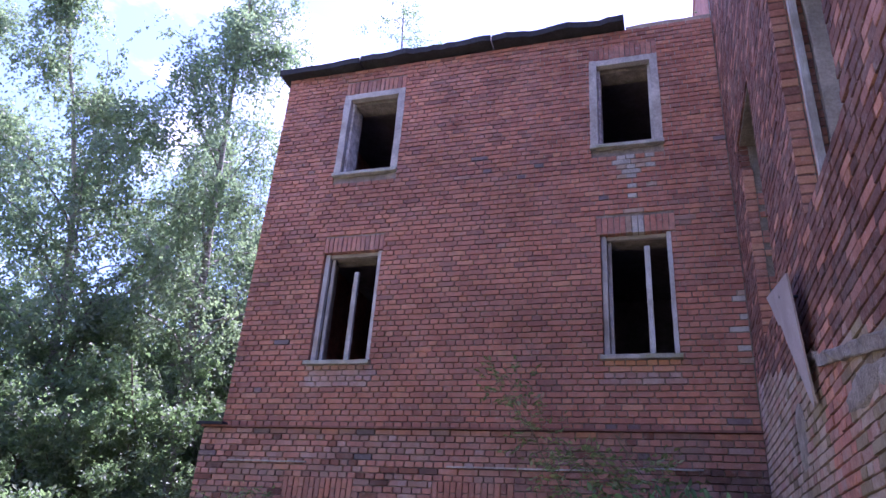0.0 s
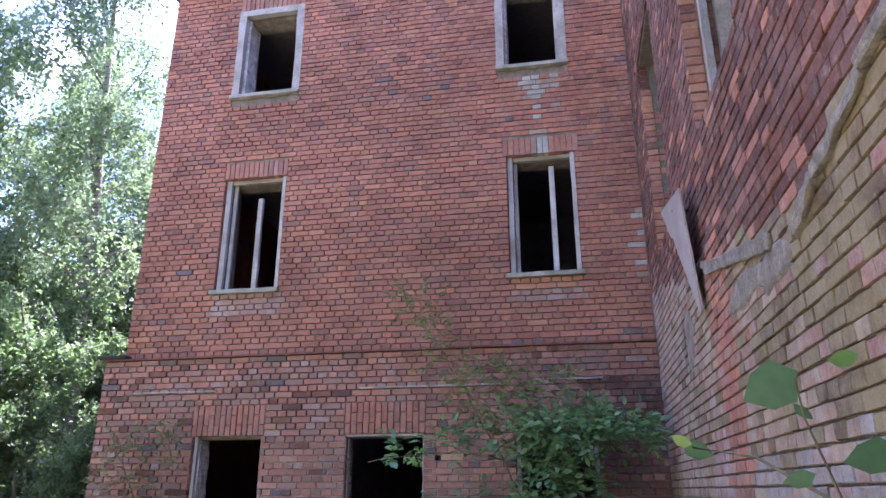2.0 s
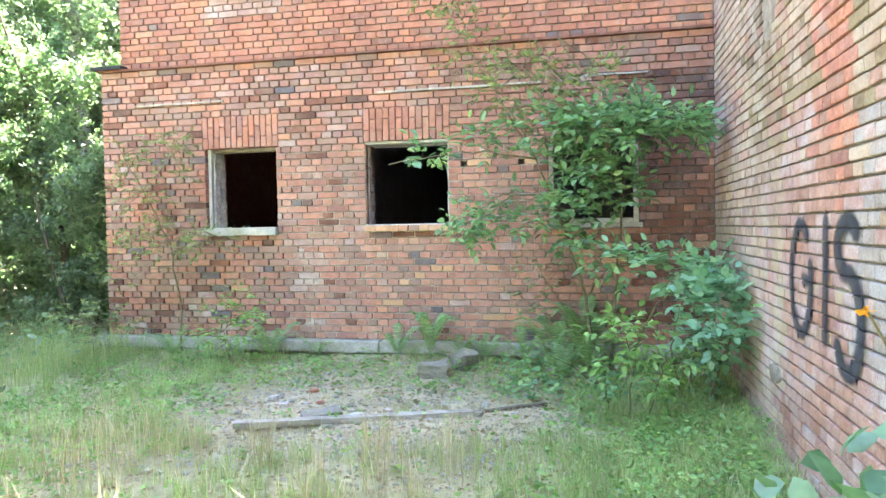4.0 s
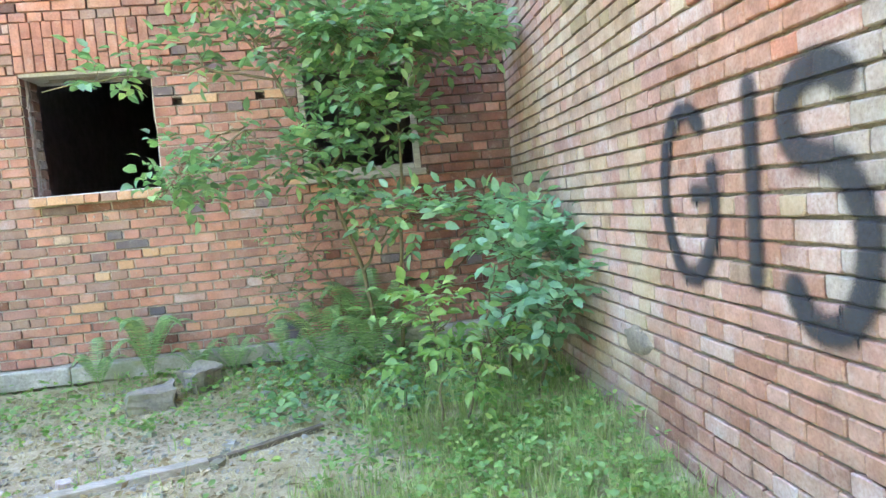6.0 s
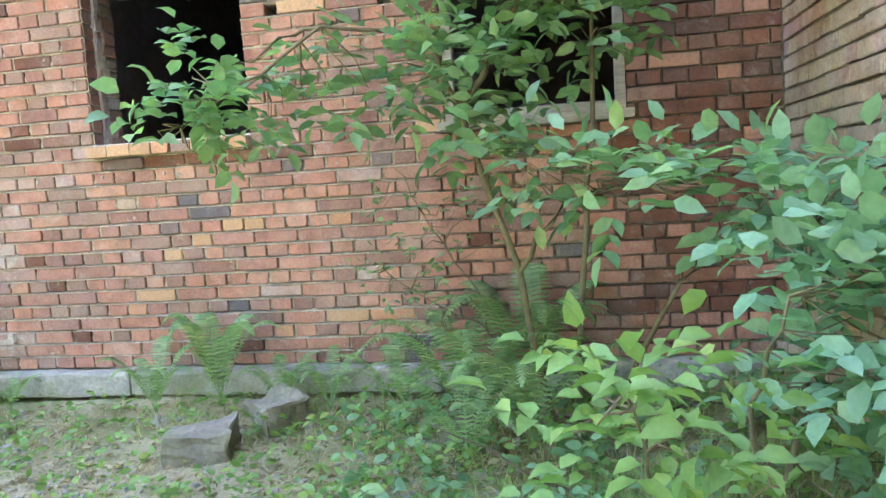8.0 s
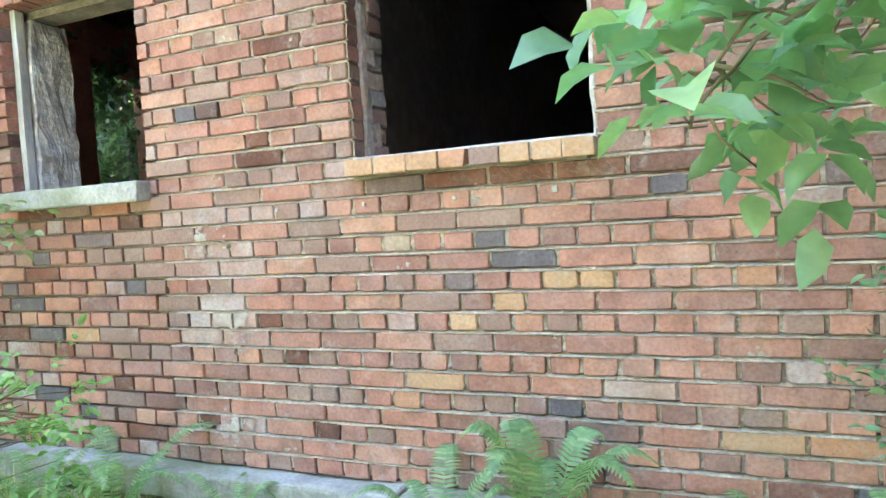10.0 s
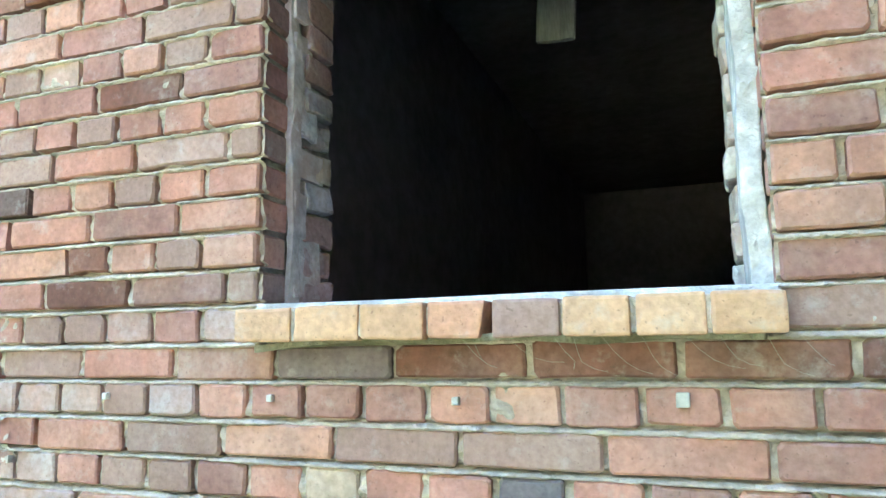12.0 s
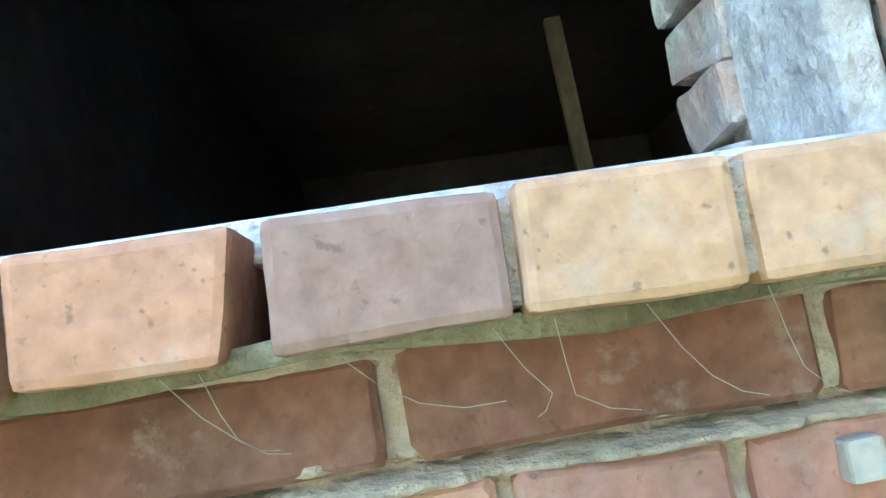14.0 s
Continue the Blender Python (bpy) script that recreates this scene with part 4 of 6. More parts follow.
def splat(y, z, ry, rz, seed, material, thick=0.012, n=26, front=False):
    """An uneven patch of plaster on the side wall, or on the front wall."""
    v, f = [(RX - thick - 0.004, y, z)], []
    for r, (s, d) in enumerate(((0.45, thick), (0.8, thick * 0.9), (1.0, -0.012))):
        for k in range(n):
            w = 2 * math.pi * k / n
            q = s * (1 + 0.35 * noise.noise(Vector((math.cos(w) * 1.6 + seed, math.sin(w) * 1.6, seed))) + 0.16 * noise.noise(Vector((math.cos(w) * 6, math.sin(w) * 6 + seed, 2))))
            v.append((RX - d - 0.003 * noise.noise(Vector((k, r, seed))) - 0.003, y + math.cos(w) * ry * q, z + math.sin(w) * rz * q))
    for k in range(n):
        f.append((0, 1 + (k + 1) % n, 1 + k))
        for r in range(2):
            f.append((1 + r * n + k, 1 + r * n + (k + 1) % n, 1 + (r + 1) * n + (k + 1) % n, 1 + (r + 1) * n + k))
    if front:
        v = [(b, FY + a - RX, c) for a, b, c in v]
    return mesh_from("plaster_patch", v, f, material, smooth=True)


band = tagged(new("mortar_band"), "grey mortar scar left on the brickwork by a vanished roof", "mortar scar", kind="structure")
for k, (ya, za, yb, zb, h) in enumerate(((6.6, 3.40, 5.9, 3.38, 0.10), (5.88, 3.33, 5.0, 3.14, 0.13), (5.0, 3.14, 4.22, 2.96, 0.15), (3.86, 2.86, 3.5, 2.98, 0.10), (3.5, 2.98, 2.95, 3.10, 0.09), (2.95, 3.10, 1.6, 3.36, 0.08))):
    ln = math.hypot(yb - ya, zb - za)
    ob = child("mortar_strip", rough_block("mortar_strip", (0.036, ln, h * 0.6), M_JOINT, cuts=5, jitter=0.02, bevel=0.012, seed=k * 2.7), band)
    ob.location = (RX - 0.012, (ya + yb) / 2, (za + zb) / 2 - h / 2)
    ob.rotation_euler = (math.atan2(zb - za, yb - ya) if yb > ya else math.atan2(za - zb, ya - yb), 0, 0)
for k, (y, z, a, b) in enumerate(((4.3, 2.82, 0.30, 0.10), (4.9, 2.88, 0.45, 0.10), (6.9, 3.0, 0.22, 0.26), (6.75, 0.42, 0.16, 0.07))):
    tagged(new("plaster_patch", splat(y, z, a, b, k * 1.9 + 0.3, M_JOINT, 0.006)), "crumbling patch of grey lime plaster on brick", "plaster patch", kind="structure")



def panel():
    pts = ((5.80, 3.93), (6.72, 4.10), (6.62, 3.98), (6.50, 3.78), (6.42, 3.76), (6.36, 3.62), (6.06, 3.08), (6.0, 3.02), (5.95, 3.05))
    v, f = [], []
    n = len(pts)
    for d in (0.0, 0.014):
        for y, z in pts:
            v.append((RX - 0.03 - 0.10 * max(0.0, (z - 3.0) / 1.1) - d, y, z))
    f = [tuple(range(n)), tuple(range(2 * n - 1, n - 1, -1))] + [(k, (k + 1) % n, n + (k + 1) % n, n + k) for k in range(n)]
    return mesh_from("panel", v, f, M_PANEL)


board = tagged(new("broken_panel", panel()), "broken grey-brown fibre cement panel hanging on the wall", "panel")
bracket = child("nail", boxes("nail", [(RX - 0.13, RX + 0.03, 6.2, 6.215, 3.9, 3.915)], M_ROOF), board, "rusty nail")


def on_strokes(y, z, strokes):
    """Distance from a point of the wall to the nearest stroke, less half its width."""
    best = 9.0
    for pts, w in strokes:
        for (a, b), (c, d) in zip(pts, pts[1:]):
            t = max(0.0, min(1.0, ((y - a) * (c - a) + (z - b) * (d - b)) / ((c - a) ** 2 + (d - b) ** 2 + 1e-9)))
            best = min(best, math.hypot(y - a - t * (c - a), z - b - t * (d - b)) - w)
    return best


def arc(cy, cz, ry, rz, a0, a1, n=14):
    return [(cy + ry * math.cos(radians(a0 + (a1 - a0) * k / n)), cz + rz * math.sin(radians(a0 + (a1 - a0) * k / n))) for k in range(n + 1)]


# the letters G I S; along the wall they read towards smaller y
G = [(arc(6.10, 1.125, 0.20, 0.325, 128, -195), 0.036), ([(5.90, 1.12), (6.04, 1.125)], 0.034)]
I = [([(5.64, 1.46), (5.645, 1.2), (5.655, 0.84)], 0.037)]
S = [(arc(5.31, 1.335, 0.145, 0.125, 140, -80) + arc(5.31, 0.965, 0.175, 0.245, 85, 325)[1:], 0.047)]


def spray(letter, strokes):
    """A skin of paint over bricks and joints whose cover thins out towards the edge of each stroke."""
    c = 0.005
    ys = [p[0] for q, w in strokes for p in q]
    zs = [p[1] for q, w in strokes for p in q]
    y0, y1, z0, z1 = min(ys) - 0.1, max(ys) + 0.1, min(zs) - 0.1, max(zs) + 0.1
    near = [b for b in side_bricks if b[1] > y0 and b[0] < y1 and b[3] > z0 and b[2] < z1]
    n, m = int((y1 - y0) / c), int((z1 - z0) / c)
    v, f, cover = [], [], []
    for i in range(n + 1):
        for j in range(m + 1):
            y, z = y0 + i * c, z0 + j * c
            on = any(b[0] - 0.002 < y < b[1] + 0.002 and b[2] - 0.002 < z < b[3] + 0.002 for b in near)
            v.append((RX - 0.0085 if on else RX + 0.002, y, z))
            d = on_strokes(y, z, strokes)
            t = max(0.0, min(1.0, (0.028 - d) / 0.05))
            cover.append(t * t * (3 - 2 * t))
    for i in range(n):
        for j in range(m):
            k = i * (m + 1) + j
            q = (k, k + m + 1, k + m + 2, k + 1)
            if max(cover[p] for p in q) > 0.0:
                f.append(q)
    me = mesh_from("letter_" + letter, v, f, M_PAINT)
    me.attributes.new("cover", "FLOAT", "POINT").data.foreach_set("value", cover)
    return me


graffiti = tagged(new("graffiti"), "black spray-painted letters GIS on the brick wall", "graffiti")
for letter, strokes in (("g", G), ("i", I), ("s", S)):
    child("letter_" + letter, spray(letter, strokes), graffiti, "sprayed black letter " + letter.upper())

# ---- inside ----
hung = tagged(new("hanging_board", rough_block("hanging_board", (0.17, 0.03, 0.56), M_WOOD, 3, 0.006, 0.004)), "pale board hanging down from the dark ceiling", "board")
hung.location = (-2.44, 10.9, 2.74)
hung.rotation_euler = (0, 0.06, 0)
post = tagged(new("leaning_batten", rough_block("leaning_batten", (0.055, 0.03, 2.36), M_BARK, 4, 0.004, 0.004)), "grey wooden batten standing in the dark room", "batten")
post.location = (-1.47, 11.0, 0.018)
post.rotation_euler = (0, -0.045, 0)

# ---- loose things on the ground ----
plank = tagged(new("plank", rough_block("plank", (1.95, 0.085, 0.05), M_TIMBER, 5, 0.008, 0.006)), "weathered grey timber batten lying on the ground", "plank")
plank.location = (-2.14, 6.96, ground_height(-2.14, 6.96) + 0.004)
plank.rotation_euler = (0.05, 0.0, math.atan2(0.45, 1.26))
thin = tagged(new("pole", rough_block("pole", (0.85, 0.05, 0.035), M_BARK, 5, 0.01, 0.008, 4)), "thin rotten pole on the bare soil", "pole")
thin.location = (-1.0, 7.46, ground_height(-1.0, 7.46) - 0.004)
thin.rotation_euler = (0, -0.02, 0.52)


def chunk(name, x, y, size, seed, material, label, cat, turn=0.4, sink=0.03):
    me = rough_block(name, size, material, 3, min(size) * 0.2, min(size) * 0.12, seed)
    ob = tagged(new(name, me), label, cat)
    ob.location = (x, y, ground_height(x, y) - sink)
    ob.rotation_euler = (0.05, -0.06, turn)
    return ob


chunk("concrete_block", -1.84, 8.47, (0.31, 0.24, 0.16), 2.0, M_STONE, "broken grey concrete block in the weeds", "block", 0.25)
chunk("boulder", -1.57, 8.74, (0.24, 0.2, 0.2), 5.0, M_STONE, "rounded mossy stone by the plinth", "stone", 0.9)
chunk("flat_stone", -2.5, 7.12, (0.34, 0.2, 0.06), 9.0, M_STONE, "flat grey slab of broken concrete beside the plank", "stone", 0.5, 0.01)
chunk("pale_stone", -2.17, 7.07, (0.1, 0.07, 0.05), 10.0, M_LIMEBRICK, "pale flake of lime lying on the soil", "stone", 0.3, 0.01)
for k in range(26):
    q = random.Random(k + 40)
    sz = q.uniform(0.03, 0.09)
    chunk("rubble_stone", q.uniform(-3.3, -0.9), q.uniform(6.7, 7.9), (sz, sz * q.uniform(0.6, 1), sz * q.uniform(0.3, 0.6)), 12.0 + k, q.choice([M_STONE, M_CONCRETE, M_BRICK, M_LIMEBRICK, M_STONE]), "small broken stone on the bare soil", "stone", q.uniform(0, 3), sz * 0.1)
chunk("concrete_block", -0.62, 8.55, (0.16, 0.14, 0.1), 11.0, M_STONE, "small lump of concrete among ferns", "block", 1.1)

rr = np.random.RandomState(21)
for k in range(9):
    q = np.random.RandomState(90 + k)
    x, y = q.uniform(-0.25, 0.75), q.uniform(7.6, 8.8)
    line = wander((x, y, ground_height(x, y) + 0.01), (q.normal(0, 1), q.normal(0, 1), q.uniform(0.15, 0.9)), q.uniform(0.4, 0.8), 6, 0.18, q, 0.06)
    line = [(min(a, 0.93), min(b, 9.0), max(c, ground_height(a, b) + 0.008)) for a, b, c in line]
    tagged(new("dead_branch", mesh_from("dead_branch", *tube(line, [0.008 - 0.001 * i for i in range(7)]), M_BARK, smooth=True)), "dry bare branch lying under the bush", "branch", "dead branches under the bush")


def litter():
    g = Geo()
    for _ in range(3200):
        x, y = rr.uniform(-4.6, 0.6), rr.uniform(5.6, 8.9)
        if abs(x + 2) > 2.0 and rr.rand() < 0.5:
            continue
        s = rr.uniform(0.006, 0.02) * (2.2 if rr.rand() < 0.06 else 1)
        z = ground_height(x, y) + s * 0.2
        a = rr.uniform(0, 6.28)
        q = [(math.cos(a + k * 1.571) * s * rr.uniform(0.7, 1.4), math.sin(a + k * 1.571) * s * rr.uniform(0.7, 1.4)) for k in range(4)]
        v = [(x + p, y + r, z - s * 0.6) for p, r in q] + [(x + p * 0.7, y + r * 0.7, z + s * rr.uniform(0.3, 0.7)) for p, r in q]
        g.add((v, [(4, 5, 6, 7), (0, 1, 5, 4), (1, 2, 6, 5), (2, 3, 7, 6), (3, 0, 4, 7)]))
    return g.mesh("rubble_chips", M_CONCRETE, False)


tagged(new("rubble_chips", litter()), "scattered chips of mortar, brick and stone", "rubble", kind="stuff")
n = 15000
x, y = rr.uniform(-6, 0.95, n), rr.uniform(2.2, 9.0, n)
P = np.stack([x, y, [ground_height(a, b) + 0.006 for a, b in zip(x, y)]], 1)
D = np.stack([rr.normal(0, 1, n), rr.normal(0, 1, n), rr.normal(0, 0.15, n)], 1)
L = rr.uniform(0.025, 0.07, n)
tagged(new("dry_leaves", leaf_mesh("dry_leaves", P, D, L, L * 0.55, M_L_DRY, True, rr)), "dry brown leaves littered over the soil", "leaf litter", kind="stuff")

# ---- plants ----


def grass(name, count, area, height, keep, material, label, lean=0.6):
    r = np.random.RandomState(count)
    v, f = [], []
    made = 0
    while made < count:
        cx, cy = r.uniform(area[0], area[1]), r.uniform(area[2], area[3])
        k = keep(cx, cy)
        if r.rand() > k:
            continue
        for _ in range(r.randint(4, 12)):
            x, y = cx + r.normal(0, 0.035), cy + r.normal(0, 0.035)
            if x > 0.97 or (y > 9.05 and x < 1):
                continue
            h = r.uniform(*height) * (0.5 + 0.6 * k)
            a = r.uniform(0, 6.28)
            d = np.array([math.cos(a), math.sin(a)]) * h * r.uniform(0.1, 1.3) * lean
            w = r.uniform(0.0015, 0.0032)
            s = np.array([-math.sin(a), math.cos(a)]) * w
            z = ground_height(x, y) - 0.01
            b = len(v)
            m = d * 0.35
            v += [(x - s[0], y - s[1], z), (x + s[0], y + s[1], z), (x + m[0] + s[0] * 0.8, y + m[1] + s[1] * 0.8, z + h * 0.6), (x + m[0] - s[0] * 0.8, y + m[1] - s[1] * 0.8, z + h * 0.6), (x + d[0], y + d[1], z + h * r.uniform(0.75, 1.0))]
            f += [(b, b + 1, b + 2, b + 3), (b + 3, b + 2, b + 4)]
            made += 1
    return tagged(new(name, mesh_from(name, v, f, material)), label, "grass", kind="stuff")


def yard(x, y):
    bare = ((x + 2.2) / 1.6) ** 2 + ((y - 7.35) / 1.05) ** 2
    k = 0.9 if bare > 1.3 else 0.08
    if y > 7.9 and x > -3.6:
        k *= 0.35
    return k * (0.35 + 0.65 * (noise.noise(Vector((x * 1.3, y * 1.3, 0))) > -0.1))


grass("grass", 26000, (-6.5, 0.96, 2.3, 9.0), (0.06, 0.24), yard, M_GRASS, "long uneven grass in the yard, partly dry")
grass("grass_meadow", 16000, (-13.0, -5.5, 4.0, 14.0), (0.2, 0.6), lambda x, y: 0.9, M_GRASS, "tall seeding grass at the wood's edge")
grass("dry_grass", 26000, (-5.0, 0.3, 6.2, 9.0), (0.015, 0.05), lambda x, y: 0.8 if noise.noise(Vector((x * 1.7, y * 1.7, 4.0))) > -0.15 else 0.1, M_STRAW, "straw-coloured dead grass lying on the soil", 2.6)
grass("seeding_grass", 1500, (-5.6, -1.0, 2.8, 6.3), (0.3, 0.65), lambda x, y: 0.7 if noise.noise(Vector((x, y, 7.0))) > -0.05 else 0.06, M_STRAW, "tall pale seeding grass in the yard", 0.4)
grass("grass_corner", 9000, (-0.4, 0.95, 5.0, 8.2), (0.05, 0.20), lambda x, y: 0.9 if x > 0.0 or y < 6.6 else 0.4, M_GRASS, "fresh grass at the foot of the side wall")


def herbs(name, count, area, size, material, label, keep, tall=0.14):
    r = np.random.RandomState(count + 1)
    P, D, L = [], [], []
    while len(P) < count:
        x, y = r.uniform(area[0], area[1]), r.uniform(area[2], area[3])
        if r.rand() > keep(x, y):
            continue
        z = ground_height(x, y)
        h = r.uniform(0.02, tall)
        for _ in range(r.randint(3, 8)):
            a = r.uniform(0, 6.28)
            P.append((x + math.cos(a) * 0.015, y + math.sin(a) * 0.015, z + h * r.uniform(0.5, 1.0)))
            D.append((math.cos(a), math.sin(a), r.uniform(-0.2, 0.7)))
            L.append(r.uniform(*size))
    L = np.array(L)
    return tagged(new(name, leaf_mesh(name, P, D, L, L * 0.62, material, False, r)), label, "weeds", kind="stuff")


herbs("weeds", 13000, (-5.8, 0.9, 4.6, 8.95), (0.02, 0.06), M_L_PALE, "low broad-leaved weeds over the soil", lambda x, y: 0.9 if (y > 7.9 or x > -0.6 or x < -3.4) else 0.12)
herbs("nettles", 3000, (0.0, 0.93, 4.9, 7.2), (0.018, 0.05), M_L_PALE, "bright green seedlings by the wall", lambda x, y: 0.9 if noise.noise(Vector((x * 2.4, y * 2.4, 9.0))) > 0.05 else 0.2, 0.2)
herbs("dark_weeds", 1000, (-1.2, 0.9, 7.6, 9.0), (0.03, 0.09), M_L_ELDER, "dark green undergrowth in the corner", lambda x, y: 0.9, 0.25)
herbs("wood_edge_weeds", 5000, (-12, -5.8, 6.0, 13.0), (0.05, 0.13), M_L_WOOD, "leafy weeds along the wood's edge", lambda x, y: 0.8, 0.5)


def fern(r, fronds, length, spread):
    """One fern: arching fronds with tapering pinnae, each a mesh."""
    parts = []
    for k in range(fronds):
        v, f = [], []
        a = 2 * math.pi * (k + r.uniform(-0.3, 0.3)) / fronds
        L = length * r.uniform(0.75, 1.1)
        out = spread * r.uniform(0.7, 1.2)
        steps = 38
        prev = None
        for s in range(steps + 1):
            t = s / steps
            rad, z = out * L * 1.35 * (t ** 1.15), L * (math.sin(t * 2.05) * 0.85)
            p = np.array([math.cos(a) * rad, math.sin(a) * rad, z])
            if prev is not None and t > 0.15:
                d = (p - prev) / (np.linalg.norm(p - prev) + 1e-9)
                side = np.cross(d, (0, 0, 1.0))
                side /= np.linalg.norm(side) + 1e-9
                w = L * 0.21 * math.sin(math.pi * min(1, (t - 0.1) / 0.95)) ** 0.8 * (1.05 - t * 0.7)
                for q in (-1, 1):
                    b = len(v)
                    tip = p + side * q * w + d * w * 0.35 - np.array([0, 0, w * 0.25])
                    mid = p + side * q * w * 0.45 + d * w * 0.1
                    g = d * L * 0.0105
                    v += [tuple(p - g), tuple(mid - g * 1.1), tuple(tip), tuple(mid + g * 1.1), tuple(p + g)]
                    f += [(b, b + 1, b + 3, b + 4), (b + 1, b + 2, b + 3)]
            if prev is not None:
                b = len(v)
                e = np.array([-math.sin(a), math.cos(a), 0]) * 0.003
                v += [tuple(prev - e), tuple(prev + e), tuple(p + e), tuple(p - e)]
                f.append((b, b + 1, b + 2, b + 3))
            prev = p
        parts.append(mesh_from("frond", v, f, M_L_FERN))
    return parts


fr = np.random.RandomState(4)
for k, (x, y, L, m, s) in enumerate(((-1.98, 8.93, 0.58, 8, 0.42), (-2.35, 8.9, 0.42, 7, 0.6), (-1.62, 8.93, 0.34, 6, 0.6), (-0.62, 8.75, 0.62, 9, 0.75), (-0.28, 8.45, 0.6, 9, 0.8), (-0.95, 8.85, 0.42, 8, 0.7), (-1.35, 8.9, 0.35, 7, 0.8),
                                     (-3.85, 8.85, 0.45, 8, 0.7), (-4.25, 8.8, 0.4, 7, 0.8), (-0.3, 8.9, 0.75, 8, 0.5), (-3.3, 8.95, 0.3, 6, 0.8), (-0.55, 8.3, 0.45, 7, 0.9), (-5.0, 8.7, 0.4, 7, 0.8))):
    ob = tagged(new("fern"), "arching green fern at the wall foot" if L > 0.4 else "small pale green fern by the plinth", "fern", "ferns along the wall")
    ob.location = (x, y, ground_height(x, y) - 0.01)
    for me in fern(fr, m, L, s):
        child("frond", me, ob)


def compound(P, D, L, at, direction, r, length=0.2, leaflets=5, size=0.085):
    """Leaflets of one pinnate leaf."""
    d = np.array(direction, float)
    d /= np.linalg.norm(d)
    side = np.cross(d, (0, 0, 1.0)) + 1e-6
    side /= np.linalg.norm(side)
    pairs = leaflets // 2
    for k in range(pairs):
        q = np.array(at) + d * length * (0.35 + 0.6 * k / max(1, pairs)) - np.array([0, 0, 0.03 * k / pairs])
        for s in (-1, 1):
            P.append(q)
            D.append(side * s + d * 0.55 + r.normal(0, 0.12, 3) - np.array([0, 0, 0.15]))
            L.append(size * r.uniform(0.75, 1.1))
    P.append(np.array(at) + d * length * 0.95)
    D.append(d + np.array([0, 0, -0.25]))
    L.append(size * r.uniform(0.9, 1.2))


def bush(name, label, stems, tufts, material, seed, size=0.085, wide=0.52, bark=None, pinnate=True, cat="bush", singles=False):
    """stems: polylines with base radius; tufts: (centre, radii, number of leaves)."""
    r = np.random.RandomState(seed)
    thing = tagged(new(name), label, cat)
    tips = []
    for pts, rad in stems:
        fine = []
        for a, b in zip(pts, pts[1:]):
            for k in range(4):
                fine.append(np.array(a) + (np.array(b) - np.array(a)) * k / 4 + (r.normal(0, 0.012, 3) if k else 0))
        fine.append(np.array(pts[-1]))
        n = len(fine)
        child("stem", mesh_from("stem", *tube(fine, [rad * (1 - 0.75 * k / n) for k in range(n)]), bark or M_TWIG, smooth=True), thing)
        tips += fine[n // 3:]
    P, D, L = [], [], []
    twigs = Geo()
    for c, rad, count in tufts:
        c, rad = np.array(c), np.array(rad)
        for _ in range(count):
            q = r.normal(0, 1, 3)
            q = q / np.linalg.norm(q) * r.uniform(0.25, 1.0) ** 0.5
            p = c + q * rad
            if p[0] > RX - 0.06 or (p[1] > FY - 0.05 and p[2] < TOP):
                continue
            d = q * rad + np.array([0, 0, 0.1]) + r.normal(0, 0.15, 3)
            if pinnate:
                compound(P, D, L, p, d, r, size * 2.3, 5 if r.rand() < 0.7 else 7, size)
            else:
                for _ in range(3):
                    P.append(p + r.normal(0, size * 0.5, 3))
                    D.append(d + r.normal(0, 0.4, 3))
                    L.append(size * r.uniform(0.6, 1.15))
            if r.rand() < 0.5 and tips:
                near = min(tips, key=lambda t: float(np.sum((t - p) ** 2)))
                if np.linalg.norm(near - p) < 0.75:
                    mid = (near + p) / 2 + r.normal(0, 0.02, 3)
                    twigs.add(tube([near, mid, p], [0.0045, 0.003, 0.0015], 4))
    L = np.array(L)
    if singles:
        shapes = [mesh_from("leaf", LEAF * (1, wide * q, 1.0 + q), [(0, 2, 1), (0, 3, 2), (1, 2, 5, 4), (2, 3, 6, 5), (4, 5, 7), (5, 6, 7)], material, smooth=True) for q in (0.85, 1.0, 1.15)]
        for k in range(len(P)):
            d = Vector(D[k]).normalized()
            s = (Vector((0, 0, 1)) + Vector(r.normal(0, 0.45, 3))).cross(d).normalized()
            n = d.cross(s)
            ob = child("leaf", shapes[k % 3], thing)
            ob.matrix_basis = Matrix.Translation(Vector(P[k])) @ Matrix((d, s, n)).transposed().to_4x4() @ Matrix.Scale(float(L[k]), 4)
    else:
        child("foliage", leaf_mesh("foliage", P, D, L, L * wide, material, False, r), thing)
    if twigs.v:
        tagged(child("twigs", twigs.mesh("twigs", bark or M_TWIG), thing), kind="stuff")
    return thing


